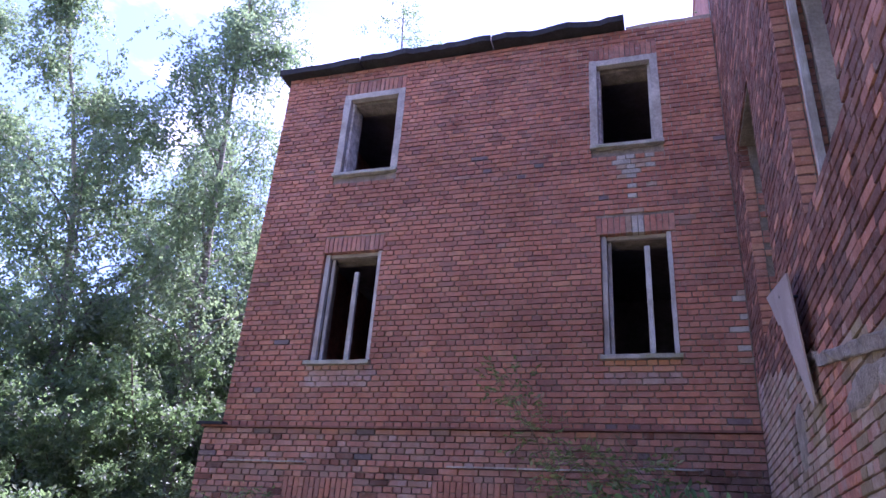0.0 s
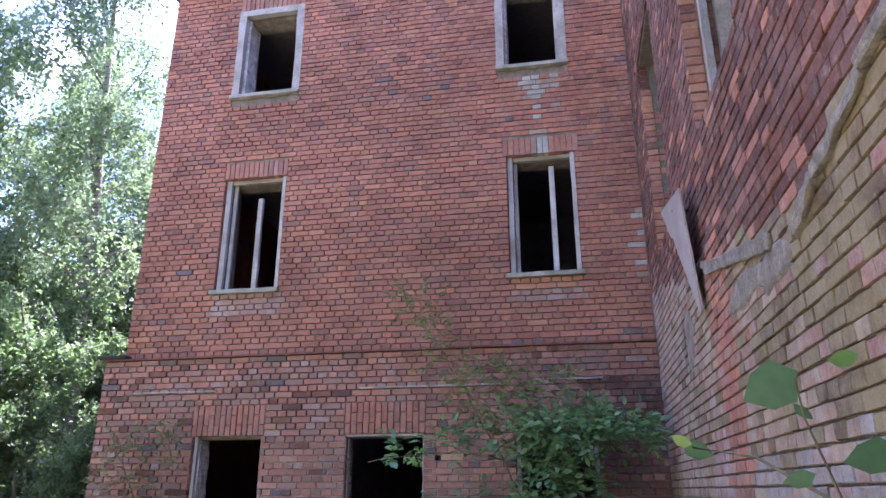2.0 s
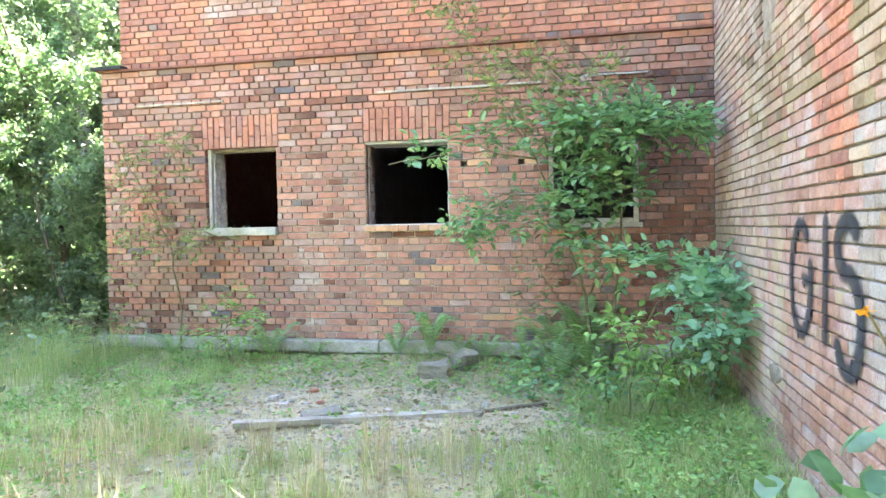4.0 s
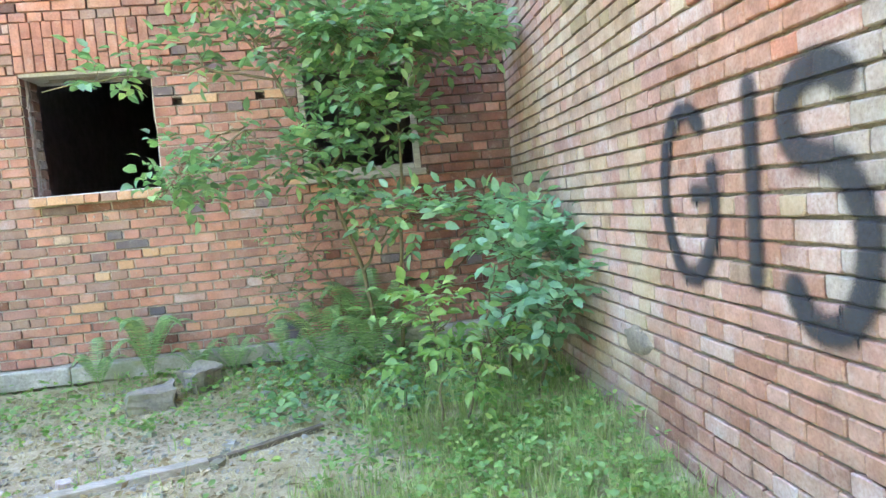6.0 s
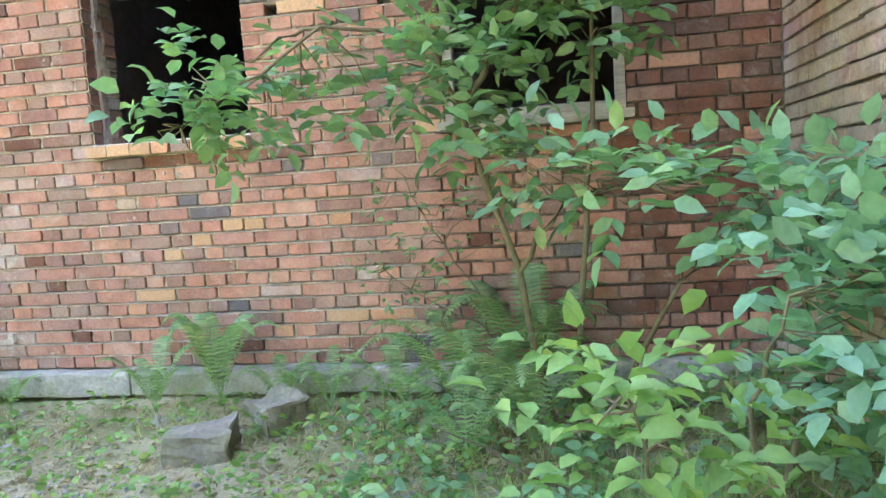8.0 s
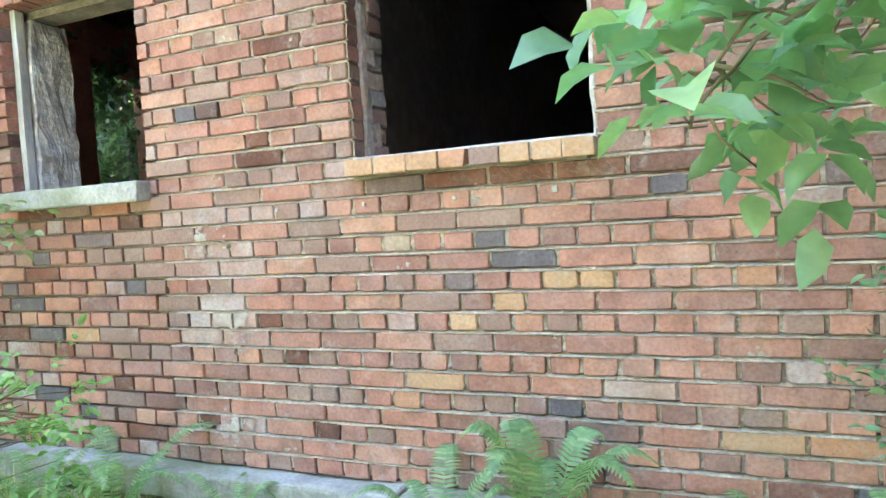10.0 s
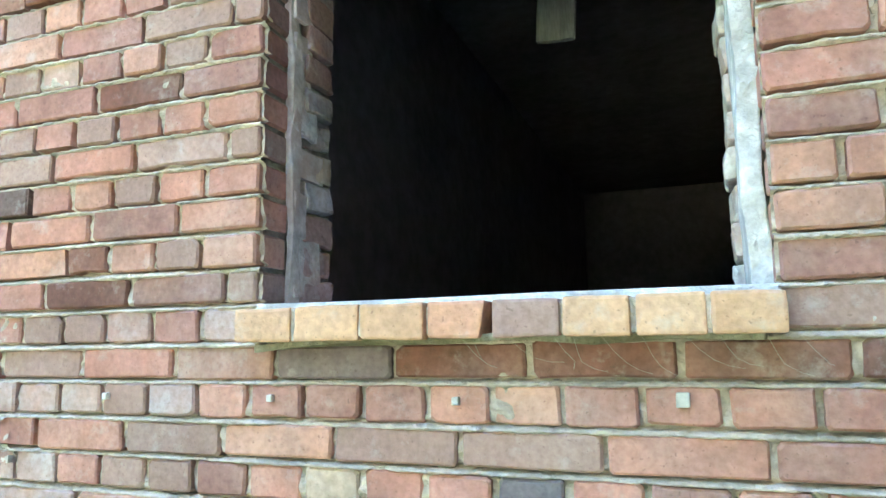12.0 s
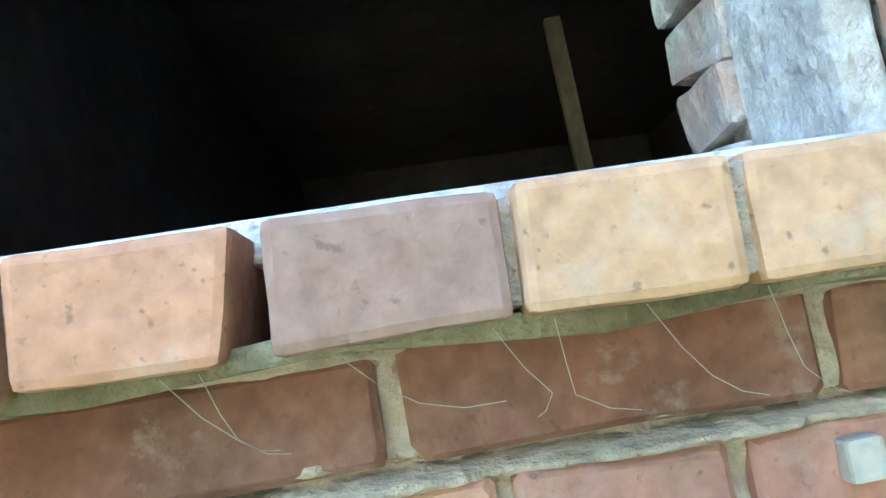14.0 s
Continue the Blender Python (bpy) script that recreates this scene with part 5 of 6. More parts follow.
# the elder in the corner
elder = bush("elder_bush", "tall elder bush with pinnate green leaves in the corner", [
    ([(-0.18, 8.64, -0.02), (-0.3, 8.52, 0.75), (-0.5, 8.35, 1.45), (-0.75, 8.3, 2.1), (-1.0, 8.3, 2.6)], 0.019),
    ([(-0.07, 8.78, 0.0), (0.0, 8.7, 0.9), (0.05, 8.6, 1.7), (0.15, 8.45, 2.4)], 0.017),
    ([(-0.5, 8.35, 1.45), (-0.2, 8.35, 1.95), (0.1, 8.3, 2.45), (0.4, 8.2, 2.6)], 0.015),
    ([(-0.75, 8.3, 2.1), (-1.2, 8.2, 2.2), (-1.7, 8.1, 2.15), (-2.15, 8.08, 2.08)], 0.010),
    ([(-0.6, 8.3, 1.75), (-0.95, 8.0, 1.75), (-1.2, 7.85, 1.55), (-1.42, 7.72, 1.36)], 0.009),
    ([(-0.3, 8.52, 0.75), (-0.1, 8.2, 1.05), (0.2, 7.95, 1.1)], 0.012),
    ([(0.1, 8.85, 0.0), (0.35, 8.4, 0.7), (0.55, 8.0, 1.0)], 0.014),
], [((-0.1, 8.45, 2.42), (0.42, 0.3, 0.17), 180), ((0.45, 8.4, 2.36), (0.36, 0.3, 0.13), 130), ((-0.3, 8.45, 2.0), (0.22, 0.2, 0.18), 70), ((0.0, 8.5, 1.8), (0.18, 0.15, 0.15), 46), ((-0.5, 8.35, 1.6), (0.2, 0.2, 0.12), 44), ((-0.42, 8.3, 1.32), (0.15, 0.2, 0.12), 22), ((-0.65, 8.35, 2.4), (0.25, 0.25, 0.15), 32),
    ((-0.9, 8.2, 1.6), (0.25, 0.15, 0.12), 20), ((-1.25, 8.2, 1.48), (0.2, 0.15, 0.1), 12), ((-1.25, 8.2, 2.28), (0.35, 0.15, 0.1), 24), ((-1.8, 8.1, 2.15), (0.25, 0.1, 0.06), 11), ((0.0, 7.95, 1.1), (0.26, 0.15, 0.06), 22), ((0.35, 7.9, 1.06), (0.2, 0.15, 0.06), 14), ((-0.2, 8.0, 1.18), (0.15, 0.15, 0.05), 10)], M_L_ELDER, 31, 0.1, 0.56)
bush("elder_branch", "leafy elder branch reaching across the window", [([(-0.95, 8.16, 1.8), (-1.12, 8.02, 1.73), (-1.28, 7.88, 1.58), (-1.4, 7.76, 1.4)], 0.008)],
     [((-1.34, 7.86, 1.56), (0.13, 0.12, 0.15), 13), ((-1.4, 7.74, 1.40), (0.07, 0.12, 0.09), 10), ((-1.3, 7.8, 1.32), (0.10, 0.1, 0.08), 6)], M_L_ELDER, 33, 0.075, 0.78, singles=True)
bush("hazel_bush", "dense bush with broad blue-green leaves against the wall", [([(0.6, 7.9, -0.02), (0.62, 7.8, 0.5), (0.6, 7.7, 0.95)], 0.014), ([(0.5, 7.75, -0.02), (0.4, 7.6, 0.45), (0.45, 7.4, 0.8)], 0.012), ([(0.7, 7.6, -0.02), (0.8, 7.35, 0.5), (0.85, 7.2, 0.7)], 0.012)],
     [((0.68, 7.85, 0.97), (0.22, 0.36, 0.13), 72), ((0.75, 7.5, 0.7), (0.17, 0.34, 0.24), 74), ((0.66, 7.6, 0.4), (0.2, 0.32, 0.22), 42)], M_L_HAZEL, 35, 0.095, 0.68)
bush("young_maple", "pale green sapling low in the weeds", [([(0.05, 7.2, -0.05), (0.08, 7.15, 0.35), (0.0, 7.05, 0.66)], 0.008), ([(0.2, 7.3, -0.05), (0.3, 7.2, 0.3), (0.35, 7.1, 0.5)], 0.007)],
     [((0.02, 7.08, 0.6), (0.22, 0.2, 0.12), 18), ((0.25, 7.15, 0.4), (0.28, 0.25, 0.18), 20), ((0.1, 7.2, 0.22), (0.3, 0.25, 0.15), 10)], M_L_PALE, 37, 0.085, 0.62, singles=True)
bush("thin_sapling", "thin drab sapling trailing small leaves before the wall", [([(-0.42, 8.95, 0.0), (-0.5, 8.9, 0.55), (-0.75, 8.85, 0.95), (-0.9, 8.8, 1.25)], 0.007), ([(-0.48, 8.92, 0.4), (-0.8, 8.85, 0.6), (-1.0, 8.85, 0.75)], 0.005)],
     [((-0.75, 8.85, 0.95), (0.3, 0.12, 0.28), 26), ((-0.95, 8.85, 0.72), (0.18, 0.1, 0.16), 14), ((-0.62, 8.85, 0.5), (0.2, 0.1, 0.2), 10)], M_L_ELDER, 39, 0.045)
bush("tall_shoot", "tall slender shoot with small drab leaves before the wall", [([(-0.75, 8.3, 2.1), (-1.15, 8.4, 2.8), (-1.5, 8.5, 3.4), (-1.75, 8.55, 3.95)], 0.010), ([(-1.15, 8.4, 2.8), (-0.8, 8.5, 3.1), (-0.55, 8.5, 3.3)], 0.006)],
     [((-1.75, 8.55, 3.85), (0.28, 0.2, 0.22), 32), ((-1.4, 8.5, 3.3), (0.3, 0.2, 0.3), 34), ((-0.9, 8.45, 2.85), (0.5, 0.25, 0.25), 70), ((-0.3, 8.5, 2.85), (0.55, 0.25, 0.2), 60)], M_L_DRAB, 41, 0.07)
bush("window_sapling", "slender drab sapling before the far ground-floor window", [([(-5.05, 8.95, 0.0), (-5.02, 8.9, 0.7), (-5.1, 8.85, 1.35), (-5.4, 8.8, 1.95), (-5.7, 8.75, 2.5)], 0.014), ([(-5.1, 8.85, 1.35), (-4.7, 8.75, 1.5), (-4.3, 8.7, 1.4)], 0.007), ([(-5.4, 8.8, 1.95), (-5.0, 8.75, 2.3), (-4.7, 8.7, 2.5)], 0.006)],
     [((-5.05, 8.8, 1.4), (0.4, 0.25, 0.25), 44), ((-4.55, 8.75, 1.35), (0.35, 0.2, 0.14), 26), ((-5.5, 8.8, 1.9), (0.45, 0.3, 0.5), 70), ((-5.2, 8.75, 2.45), (0.5, 0.25, 0.2), 40), ((-4.75, 8.7, 2.1), (0.16, 0.12, 0.06), 8), ((-5.75, 8.8, 1.1), (0.3, 0.25, 0.3), 30)], M_L_DRAB, 43, 0.06)
bush("bramble", "pale green bramble clump by the plinth", [([(-4.2, 8.6, -0.03), (-4.25, 8.55, 0.35), (-4.1, 8.5, 0.6)], 0.008)], [((-4.2, 8.55, 0.4), (0.42, 0.25, 0.3), 60), ((-4.0, 8.6, 0.65), (0.25, 0.2, 0.2), 24)], M_L_PALE, 45, 0.06)
bush("bramble", "drab bramble clump at the corner of the house", [([(-5.9, 8.5, -0.03), (-5.9, 8.5, 0.4)], 0.008)], [((-5.9, 8.5, 0.35), (0.5, 0.4, 0.3), 60)], M_L_DRAB, 47, 0.06)
# close to the path
def shoot(name, label, stems, leaves, materials):
    """A sapling of few leaves: stems as polylines, leaves as (base, direction, length, width, kind)."""
    thing = tagged(new(name), label, "sapling")
    for pts in stems:
        child("stem", mesh_from("stem", *tube(pts, [0.003 - 0.002 * k / len(pts) for k in range(len(pts))], 5), M_TWIG, smooth=True), thing)
    for p, d, ln, w, kind in leaves:
        d = Vector(d).normalized()
        side = d.cross(Vector((0.3, 0.8, 0.35))).normalized()
        ob = child("leaf", mesh_from("leaf", LEAF * (1, w, 1.2), [(0, 2, 1), (0, 3, 2), (1, 2, 5, 4), (2, 3, 6, 5), (4, 5, 7), (5, 6, 7)], materials[kind], smooth=True), thing)
        ob.matrix_basis = Matrix.Translation(Vector(p)) @ Matrix((d, side, d.cross(side))).transposed().to_4x4() @ Matrix.Scale(ln, 4)


shoot("roadside_sapling", "young sapling with a few thin yellow-green leaves beside the path",
      [[(0.62, 2.0, 0.05), (0.56, 1.98, 0.9), (0.46, 1.95, 1.5), (0.37, 1.93, 1.78), (0.335, 1.925, 1.9), (0.33, 1.92, 1.955)], [(0.46, 1.95, 1.5), (0.34, 1.92, 1.62), (0.23, 1.89, 1.7)], [(0.37, 1.93, 1.78), (0.28, 2.0, 1.85), (0.205, 2.09, 1.87)]],
      [((0.335, 1.92, 1.965), (-0.8, 0.1, -0.45), 0.085, 0.95, 0), ((0.325, 1.93, 1.92), (0.6, 0.1, -0.6), 0.035, 0.5, 1), ((0.345, 1.95, 1.825), (-0.9, 0.2, -0.3), 0.045, 0.7, 1), ((0.19, 2.1, 1.88), (0.9, 0, -0.5), 0.055, 0.7, 1), ((0.205, 2.09, 1.875), (-0.8, 0.1, 0.3), 0.035, 0.7, 2),
       ((0.2, 1.88, 1.705), (-0.7, 0.0, -0.7), 0.042, 0.8, 1), ((0.22, 1.88, 1.70), (0.1, 0.0, -1), 0.06, 0.65, 0), ((0.2, 1.87, 1.715), (0.9, 0.0, 0.35), 0.055, 0.45, 2), ((0.46, 1.95, 1.86), (-0.9, 0.1, -0.3), 0.075, 0.8, 0), ((0.38, 1.93, 1.98), (0.9, 0.1, 0.1), 0.05, 0.6, 2)],
      [M_L_PATH, M_L_PATH, M_L_PALE])
bush("path_bush", "leafy bush with broad blue-green leaves beside the path", [([(0.62, 2.7, 0.05), (0.5, 2.65, 0.7), (0.35, 2.6, 1.2)], 0.01), ([(0.7, 3.0, 0.0), (0.6, 3.0, 0.6), (0.5, 2.95, 1.1)], 0.01)],
     [((0.48, 2.65, 1.12), (0.22, 0.3, 0.17), 120), ((0.62, 2.9, 0.85), (0.28, 0.35, 0.35), 130), ((0.36, 2.75, 0.82), (0.17, 0.3, 0.22), 80), ((0.7, 2.5, 1.15), (0.18, 0.3, 0.2), 60), ((0.3, 3.0, 0.78), (0.14, 0.2, 0.2), 60)], M_L_PATH, 51, 0.085, 0.85, pinnate=False)

flowers = tagged(new("elder_flower_head"), "greenish elder flower heads on thin stalks", "flowers")
for c in ((-0.32, 8.05, 1.22), (-0.22, 8.05, 1.12), (-0.55, 8.05, 1.75)):
    r = np.random.RandomState(int(abs(c[0]) * 100))
    P = np.array(c) + r.normal(0, 1, (90, 3)) * (0.035, 0.035, 0.03)
    tagged(child("flower_head", leaf_mesh("flower_head", P, r.normal(0, 1, (90, 3)), np.full(90, 0.011), np.full(90, 0.011), M_FLOWER, True, r), flowers), kind="stuff")
petals = np.random.RandomState(9)
bloom = tagged(new("orange_flower", leaf_mesh("orange_flower", np.array((0.13, 2.55, 1.36)) + petals.normal(0, 0.004, (6, 3)), petals.normal(0, 1, (6, 3)), np.full(6, 0.016), np.full(6, 0.012), M_ORANGE, True, petals)), "small orange flower on the path bush", "flower")
child("stalk", mesh_from("stalk", *tube([(0.13, 2.55, 1.36), (0.2, 2.6, 1.25), (0.3, 2.62, 1.1)], [0.002, 0.002, 0.003], 4), M_TWIG), bloom)

# ---- trees ----


def birch(seed, height, spread, twigs, leaves, lsize, material, bark, hang=1.0, start=0.25):
    """A tree with trunk, limbs and a crown of hanging twigs full of leaves, at the origin."""
    r = np.random.RandomState(seed)
    thing = new("tree")
    trunk = wander((0, 0, -0.1), (0.02, 0, 1), height, 14, 0.05, r)
    g = Geo()
    g.add(tube(trunk, [height * 0.0085 * (1 - 0.9 * k / 14) + 0.008 for k in range(15)], 8))
    P, D = [], []
    tw = []
    limbs = int(height * 3.2)
    for k in range(limbs):
        t = start + (0.97 - start) * (k / limbs)
        i = t * 14
        a, b = np.array(trunk[int(i)]), np.array(trunk[min(14, int(i) + 1)])
        p = a + (b - a) * (i - int(i))
        az = r.uniform(0, 6.28)
        ln = spread * (1.1 - 0.75 * abs(t - 0.45) * 1.6) * r.uniform(0.55, 1.1) * (1.0 if t < 0.8 else 0.7)
        line = wander(p, (math.cos(az), math.sin(az), r.uniform(0.5, 1.2)), ln, 6, 0.16, r, 0.08)
        g.add(tube(line, [0.006 + height * 0.0035 * (1 - t) * (1 - q / 6.5) for q in range(7)], 4))
        tw += line[2:]
    tw = np.array(tw)
    for _ in range(twigs):
        s = tw[r.randint(len(tw))] + r.normal(0, 0.16, 3)
        ln = r.uniform(0.35, 1.1) * hang
        d = np.array([r.normal(0, 0.45), r.normal(0, 0.45), -0.9 * hang + r.normal(0, 0.35)])
        m = r.randint(leaves // 2, leaves)
        t = r.uniform(0, 1, (m, 1))
        P.append(s + d * ln * t + r.normal(0, 0.05, (m, 3)))
        D.append(d * 0.5 + r.normal(0, 0.6, (m, 3)))
    P, D = np.concatenate(P), np.concatenate(D)
    L = r.uniform(0.7, 1.25, len(P)) * lsize
    child("trunk", g.mesh("trunk", bark), thing)
    child("crown", leaf_mesh("crown", P, D, L, L * 0.72, material, True, r), thing)
    return thing


def plant_tree(proto, x, y, turn, scale, label):
    s = Matrix.Translation((x, y, ground_height(x, y))) @ Matrix.Rotation(turn, 4, "Z") @ Matrix.Scale(scale, 4)
    c = copy_thing(proto, Matrix.Identity(4))
    c.matrix_basis = s
    c.name = proto.name.split(".")[0]
    return tagged(c, label, "tree", "trees of the wood")


tall_a = birch(61, 15.0, 3.1, 1500, 36, 0.085, M_L_BIRCH, M_BIRCH)
tall_b = birch(62, 13.0, 2.8, 1350, 36, 0.085, M_L_BIRCH, M_BIRCH)
under_a = birch(63, 6.5, 2.2, 640, 34, 0.09, M_L_WOOD, M_BARK, 0.45, 0.08)
under_b = birch(64, 5.0, 2.0, 560, 34, 0.085, M_L_WOOD, M_BARK, 0.4, 0.05)
for ob, nm in ((tall_a, "birch_tree"), (tall_b, "birch_tree"), (under_a, "woodland_tree"), (under_b, "woodland_tree")):
    ob.name = nm
BIRCH_L, WOOD_L = "tall birch with grey-green hanging foliage", "young leafy woodland tree at the yard's edge"
tagged(tall_a, BIRCH_L, "tree", "trees of the wood").matrix_basis = Matrix.Translation((-9.4, 12.6, ground_height(-9.4, 12.6)))
tagged(tall_b, BIRCH_L, "tree", "trees of the wood").matrix_basis = Matrix.Translation((-11.4, 11.2, ground_height(-11.4, 11.2)))
tagged(under_a, WOOD_L, "tree", "trees of the wood").matrix_basis = Matrix.Translation((-10.3, 10.2, ground_height(-10.3, 10.2)))
tagged(under_b, WOOD_L, "tree", "trees of the wood").matrix_basis = Matrix.Translation((-8.6, 11.2, ground_height(-8.6, 11.2)))
for proto, x, y, turn, s in ((tall_a, -7.9, 14.6, 3.3, 0.85), (tall_b, -10.3, 14.4, 2.2, 1.0), (tall_a, -14.0, 15.0, 2.0, 1.0), (tall_b, -8.6, 16.5, 4.0, 1.05), (tall_a, -12.5, 19.0, 1.0, 1.05), (tall_b, -16.5, 12.0, 0.5, 1.1), (tall_a, -18.0, 20.0, 3.0, 1.1), (tall_b, -13.0, 25.0, 5.0, 1.2), (tall_a, -22.0, 16.0, 5.5, 1.1), (tall_b, -9.5, 23.0, 2.6, 1.1)):
    plant_tree(proto, x, y, turn, s, BIRCH_L)
for proto, x, y, turn, s in ((under_a, -8.3, 13.4, 1.0, 1.0), (under_b, -9.6, 9.0, 2.0, 0.8), (under_a, -12.6, 9.4, 3.0, 1.0), (under_b, -11.6, 12.6, 4.0, 1.3), (under_a, -14.6, 11.2, 5.0, 1.1), (under_a, -10.4, 15.2, 0.3, 1.15), (under_b, -7.6, 10.6, 0.9, 0.55), (under_b, -13.2, 7.2, 1.9, 1.1), (under_a, -15.5, 8.2, 2.9, 1.1),
                             (under_a, -8.0, 18.5, 3.9, 1.2), (under_a, -12.0, 16.5, 4.9, 1.3), (under_a, -16.5, 15.5, 5.9, 1.3), (under_b, -8.0, 8.4, 5.2, 0.5), (under_a, -19.0, 10.0, 0.2, 1.3), (under_a, -11.0, 21.0, 1.2, 1.4), (under_a, -16.0, 5.0, 2.2, 1.2), (under_a, -15.0, 20.5, 2.2, 1.4), (under_a, -21.0, 14.0, 3.2, 1.5), (under_a, -17.5, 17.5, 0.7, 1.2), (under_a, -21.0, 20.0, 1.7, 1.4), (under_a, -14.0, 23.0, 2.7, 1.3), (under_a, -9.2, 19.6, 5.7, 1.2), (under_b, -9.0, 14.6, 2.7, 1.0), (under_b, -11.2, 9.0, 4.1, 0.9)):
    plant_tree(proto, x, y, turn, s, WOOD_L)
for k in range(34):
    q = random.Random(300 + k)
    plant_tree((under_a, under_b)[k % 2], -44 + 38 * k / 33 + q.uniform(-2, 2), 24 + 8 * math.sin(k * 1.9) + (8 if k > 20 else 0), q.uniform(0, 6), q.uniform(1.4, 2.0), WOOD_L)
for k in range(14):
    q = random.Random(400 + k)
    plant_tree(under_b, -15.5 + 9 * (k / 13) + q.uniform(-0.6, 0.6), 12.5 + 5.0 * math.sin(k * 2.4), q.uniform(0, 6), q.uniform(0.7, 1.1), WOOD_L)
roof_birch = birch(65, 3.7, 0.8, 130, 26, 0.06, M_L_BIRCH, M_BIRCH, 0.6, 0.2)
roof_birch.name = "young_birch"
tagged(roof_birch, "young birch growing on the flat roof", "tree").matrix_basis = Matrix.Translation((-4.7, 11.4, TOP + 0.16))
bush("roof_weed", "small dry weed rooted on the wall top", [([(0.75, 9.6, TOP + 0.02), (0.78, 9.58, TOP + 0.2), (0.7, 9.55, TOP + 0.32)], 0.006)], [((0.75, 9.58, TOP + 0.25), (0.2, 0.12, 0.12), 12)], M_L_DRAB, 55, 0.05)
# behind the camera and behind the house
for proto, x, y, turn, s in ((tall_a, -9.0, -9.0, 0.5, 1.1), (tall_b, -2.0, -16.0, 1.5, 1.1), (tall_a, -16.0, -4.0, 2.5, 1.1), (tall_b, -6.2, 21.0, 3.2, 1.28), (tall_a, 1.2, 22.5, 4.2, 1.0)):
    plant_tree(proto, x, y, turn, s, BIRCH_L)
# unseen trees, added to hold low sky light and ground bounce off the walls
for k in range(16):
    q = random.Random(500 + k)
    plant_tree((under_a, tall_b, under_a)[k % 3], -15.0 + 16.0 * k / 15 + q.uniform(-1, 1), -7.5 - 3.0 * math.sin(k * 1.7), q.uniform(0, 6), q.uniform(0.9, 1.3), WOOD_L if k % 3 != 1 else BIRCH_L)
# more unseen trees on the left, added to block light in the same way
for k in range(7):
    q = random.Random(600 + k)
    plant_tree(under_a, -13.0 + 1.5 * math.sin(k * 2.1), -4.0 + 1.5 * k, q.uniform(0, 6), q.uniform(1.0, 1.4), WOOD_L)

# ---- small things on the front wall ----
PLUGS = ((-2.345, 1.318, 0.014, M_WHITEWASH), (-1.955, 1.325, 0.022, M_PLASTER), (-2.735, 1.318, 0.013, M_WHITEWASH), (-3.16, 1.318, 0.013, M_WHITEWASH))


def mortar_sheet(u0, u1, v0, v1, holes, du=0.008, dv=0.0042):
    """Lumpy lime mortar in the joints: washed out under each course, left in crumbs on the bricks below and smeared over some arrises."""
    nu, nv = int((u1 - u0) / du), int((v1 - v0) / dv)
    v, f = [], []
    for j in range(nv + 1):
        w = v0 + j * dv
        ph = ((w - BASE) / COURSE + 0.5) % 1.0 - 0.5
        bed = 0.014 if abs(ph) > 0.11 else 0.016 + 0.018 * math.tanh((ph - 0.025) / 0.03)
        for i in range(nu + 1):
            u = u0 + i * du
            p = Vector((u * 8, 3.3, w * 8))
            d = bed - 0.012 * noise.noise(p) - 0.008 * noise.noise(p * 3.3) - 0.007 * noise.noise(Vector((u * 60, 1.3, w * 60)))
            v.append((u, FY + min(0.033, max(-0.0045, d)), w))
    for j in range(nv):
        for i in range(nu):
            u, w = u0 + (i + 0.5) * du, v0 + (j + 0.5) * dv
            if any(h[0] < u < h[1] and h[2] < w < h[3] for h in holes):
                continue
            a = j * (nu + 1) + i
            f.append((a, a + 1, a + nu + 2, a + nu + 1))
    return mesh_from("joint_mortar", v, f, M_MORTAR, smooth=True)


tagged(child("joint_mortar", mortar_sheet(-3.82, -0.75, 0.2, 2.42, [grown(W2, -0.004), PUT_A, PUT_B]), wall_front, "lumpy pale lime mortar in the joints"), kind="stuff")
for x, z, s, mt in PLUGS:
    ob = tagged(new("wall_plug", rough_block("wall_plug", (s, 0.014, s * 1.1), mt, 1, 0.002, 0.003, x)), "small pale plug set into a brick", "wall plug", "plugs below the window")
    ob.location = (x, FY - 0.004, z - s / 2)
web = tagged(new("cobweb"), "dusty cobweb threads under the brick sill", "cobweb")
wr = np.random.RandomState(3)
for k in range(11):
    a = np.array([-2.35 + 0.06 * k + wr.normal(0, 0.02), FY - 0.045, W2[2] - 0.002])
    b = a + np.array([wr.uniform(0.02, 0.12), 0.043, -wr.uniform(0.03, 0.07)])
    m = (a + b) / 2 + np.array([wr.normal(0, 0.01), 0, -0.012])
    child("thread", mesh_from("thread", *tube([a, (a + m) / 2 - np.array([0, 0, 0.003]), m, (m + b) / 2 - np.array([0, 0, 0.003]), b], [0.0003] * 5, 4), M_WEB), web)


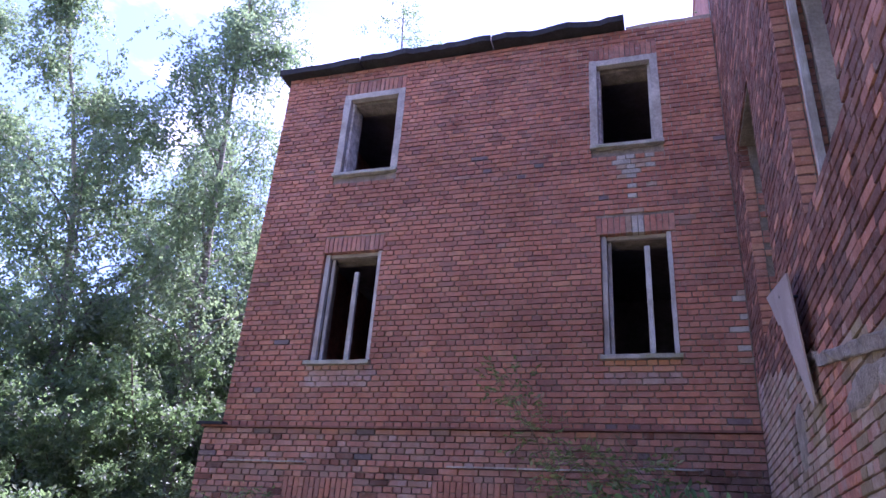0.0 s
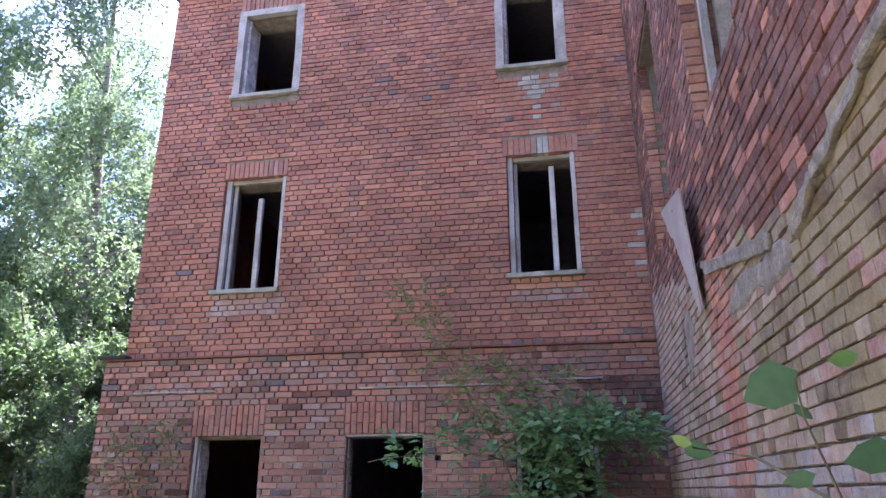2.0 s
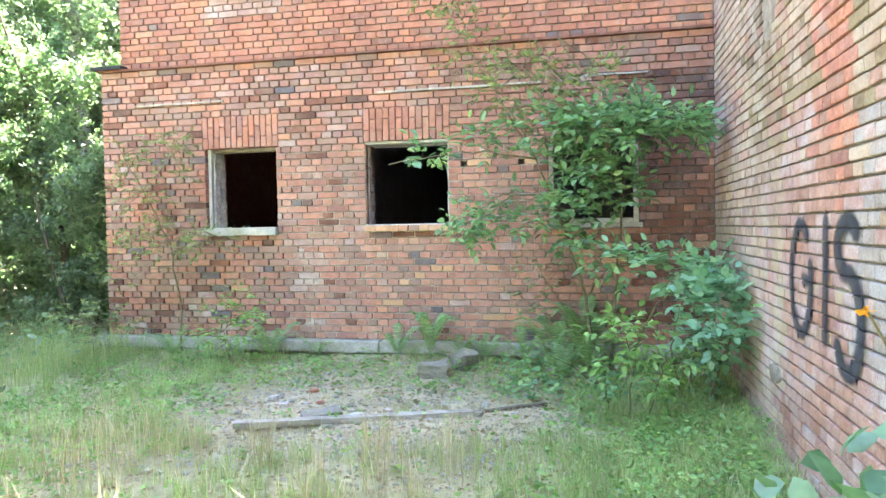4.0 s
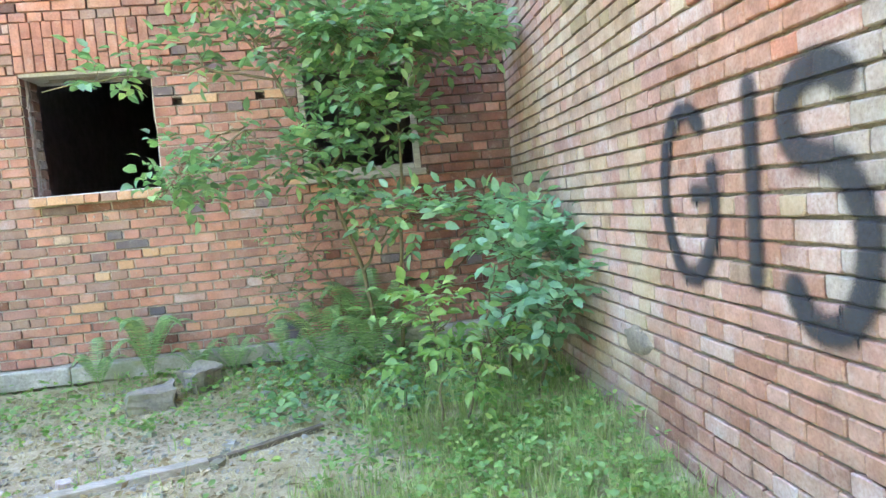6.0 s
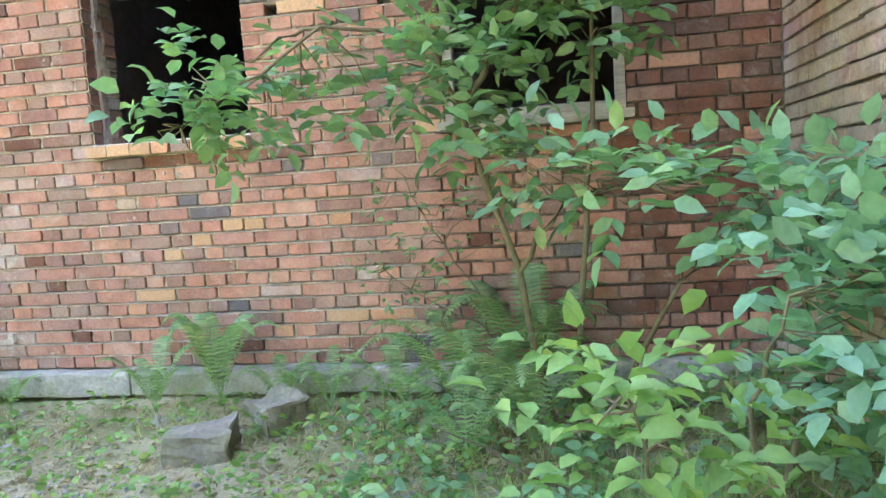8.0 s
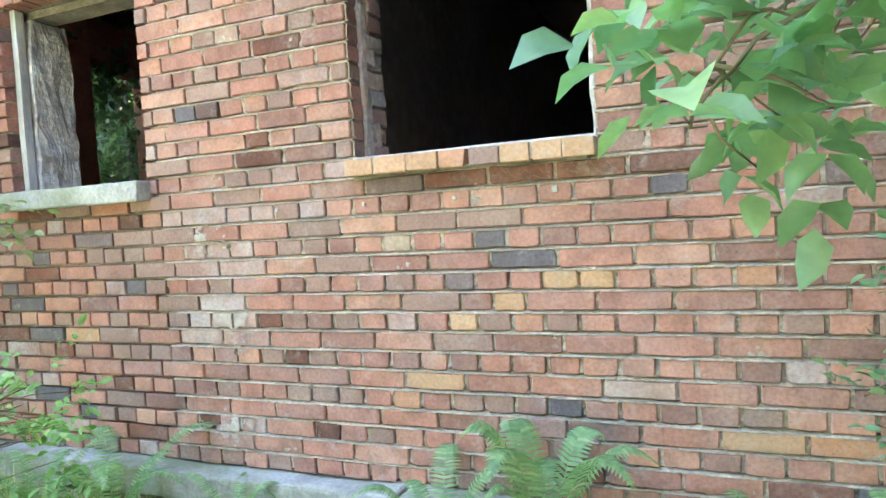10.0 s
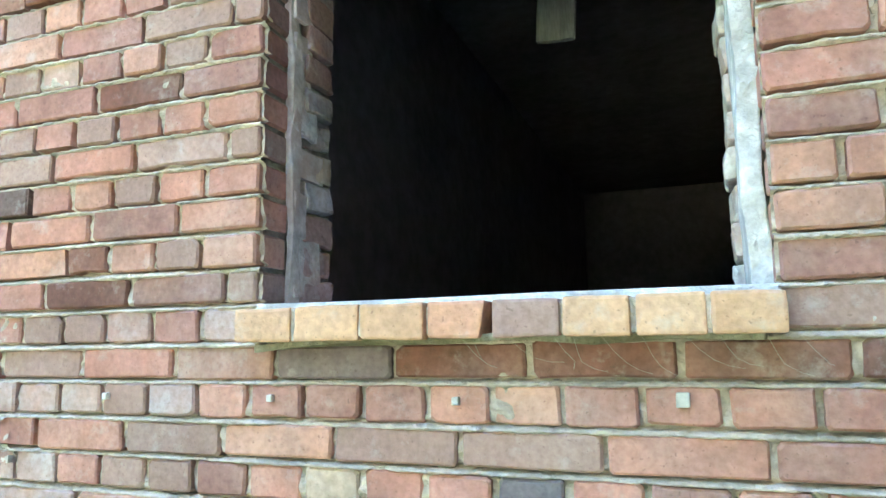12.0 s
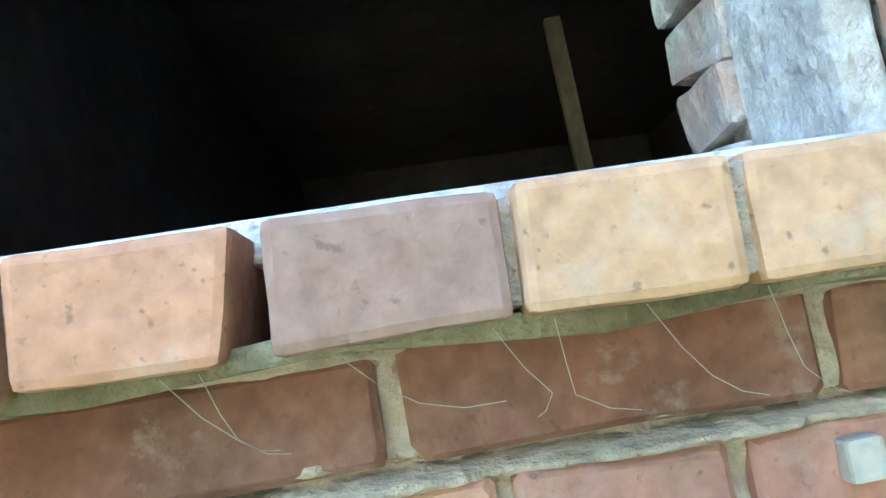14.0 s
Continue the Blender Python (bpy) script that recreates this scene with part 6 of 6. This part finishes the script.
def lime_smear(u0, w0, a, c, seed, step=0.003):
    """A thin torn skin of old lime over bricks and joints."""
    near = [b for b in low_bricks if b[1] > u0 - a * 1.3 and b[0] < u0 + a * 1.3 and b[3] > w0 - c * 1.3 and b[2] < w0 + c * 1.3]
    v, f = [], []
    for i in range(int(2.4 * a / step)):
        for j in range(int(2.4 * c / step)):
            u, w = u0 - 1.2 * a + i * step, w0 - 1.2 * c + j * step
            p = Vector((u * 11, seed, w * 15))
            if noise.noise(p) + 0.6 * noise.noise(p * 2.3) + 0.5 * noise.noise(p * 6.1) < -0.05 + 0.75 * (((u - u0) / a) ** 2 + ((w - w0) / c) ** 2):
                continue
            k = len(v)
            for x, z in ((u, w), (u + step, w), (u + step, w + step), (u, w + step)):
                on = any(b[0] < x < b[1] and b[2] < z < b[3] for b in near)
                v.append((x, FY - 0.009 if on else FY + 0.004, z))
            f.append((k, k + 1, k + 2, k + 3))
    return mesh_from("lime_smear", v, f, M_LIME)


for k, (x, z, a, c) in enumerate(((-3.54, 1.20, 0.13, 0.10), (-3.46, 0.82, 0.16, 0.15), (-3.48, 0.38, 0.12, 0.12), (-2.56, 1.07, 0.07, 0.04))):
    child("lime_smear", lime_smear(x, z, a, c, 3.7 + k), wall_front, "thin torn skin of old lime")

# ---- single bricks, last of all ----
br = np.random.RandomState(17)
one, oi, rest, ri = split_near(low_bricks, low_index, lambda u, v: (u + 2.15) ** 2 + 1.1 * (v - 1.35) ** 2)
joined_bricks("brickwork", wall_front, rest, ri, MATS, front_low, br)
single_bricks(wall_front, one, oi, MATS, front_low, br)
for k, b in enumerate(up_bricks):
    u, v = (b[0] + b[1]) / 2, (b[2] + b[3]) / 2
    streak = -0.40 + 0.03 * noise.noise(Vector((0, v * 3, 0))) < u < 0.02 and 6.75 < v < 7.4 or -0.36 < u < -0.16 and 6.2 < v < 7.4
    if streak and br.rand() < 0.75 or (u > 0.82 and 4.1 < v < 5.2 and br.rand() < 0.5):
        up_index[k] = 2 if br.rand() < 0.6 else 8
one, oi, rest, ri = split_near(up_bricks, up_index, lambda u, v: (u + 0.6) ** 2 + (v - 3.5) ** 2)
joined_bricks("brickwork", wall_upper, rest, ri, MATS, front_up, br)
single_bricks(wall_upper, one, oi, MATS, front_up, br)
one, oi, rest, ri = split_near(side_bricks, side_index_list, lambda u, v: (u - 5.3) ** 2 + (v - 1.0) ** 2)
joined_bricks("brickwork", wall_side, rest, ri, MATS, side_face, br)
single_bricks(wall_side, one, oi, MATS, side_face, br)
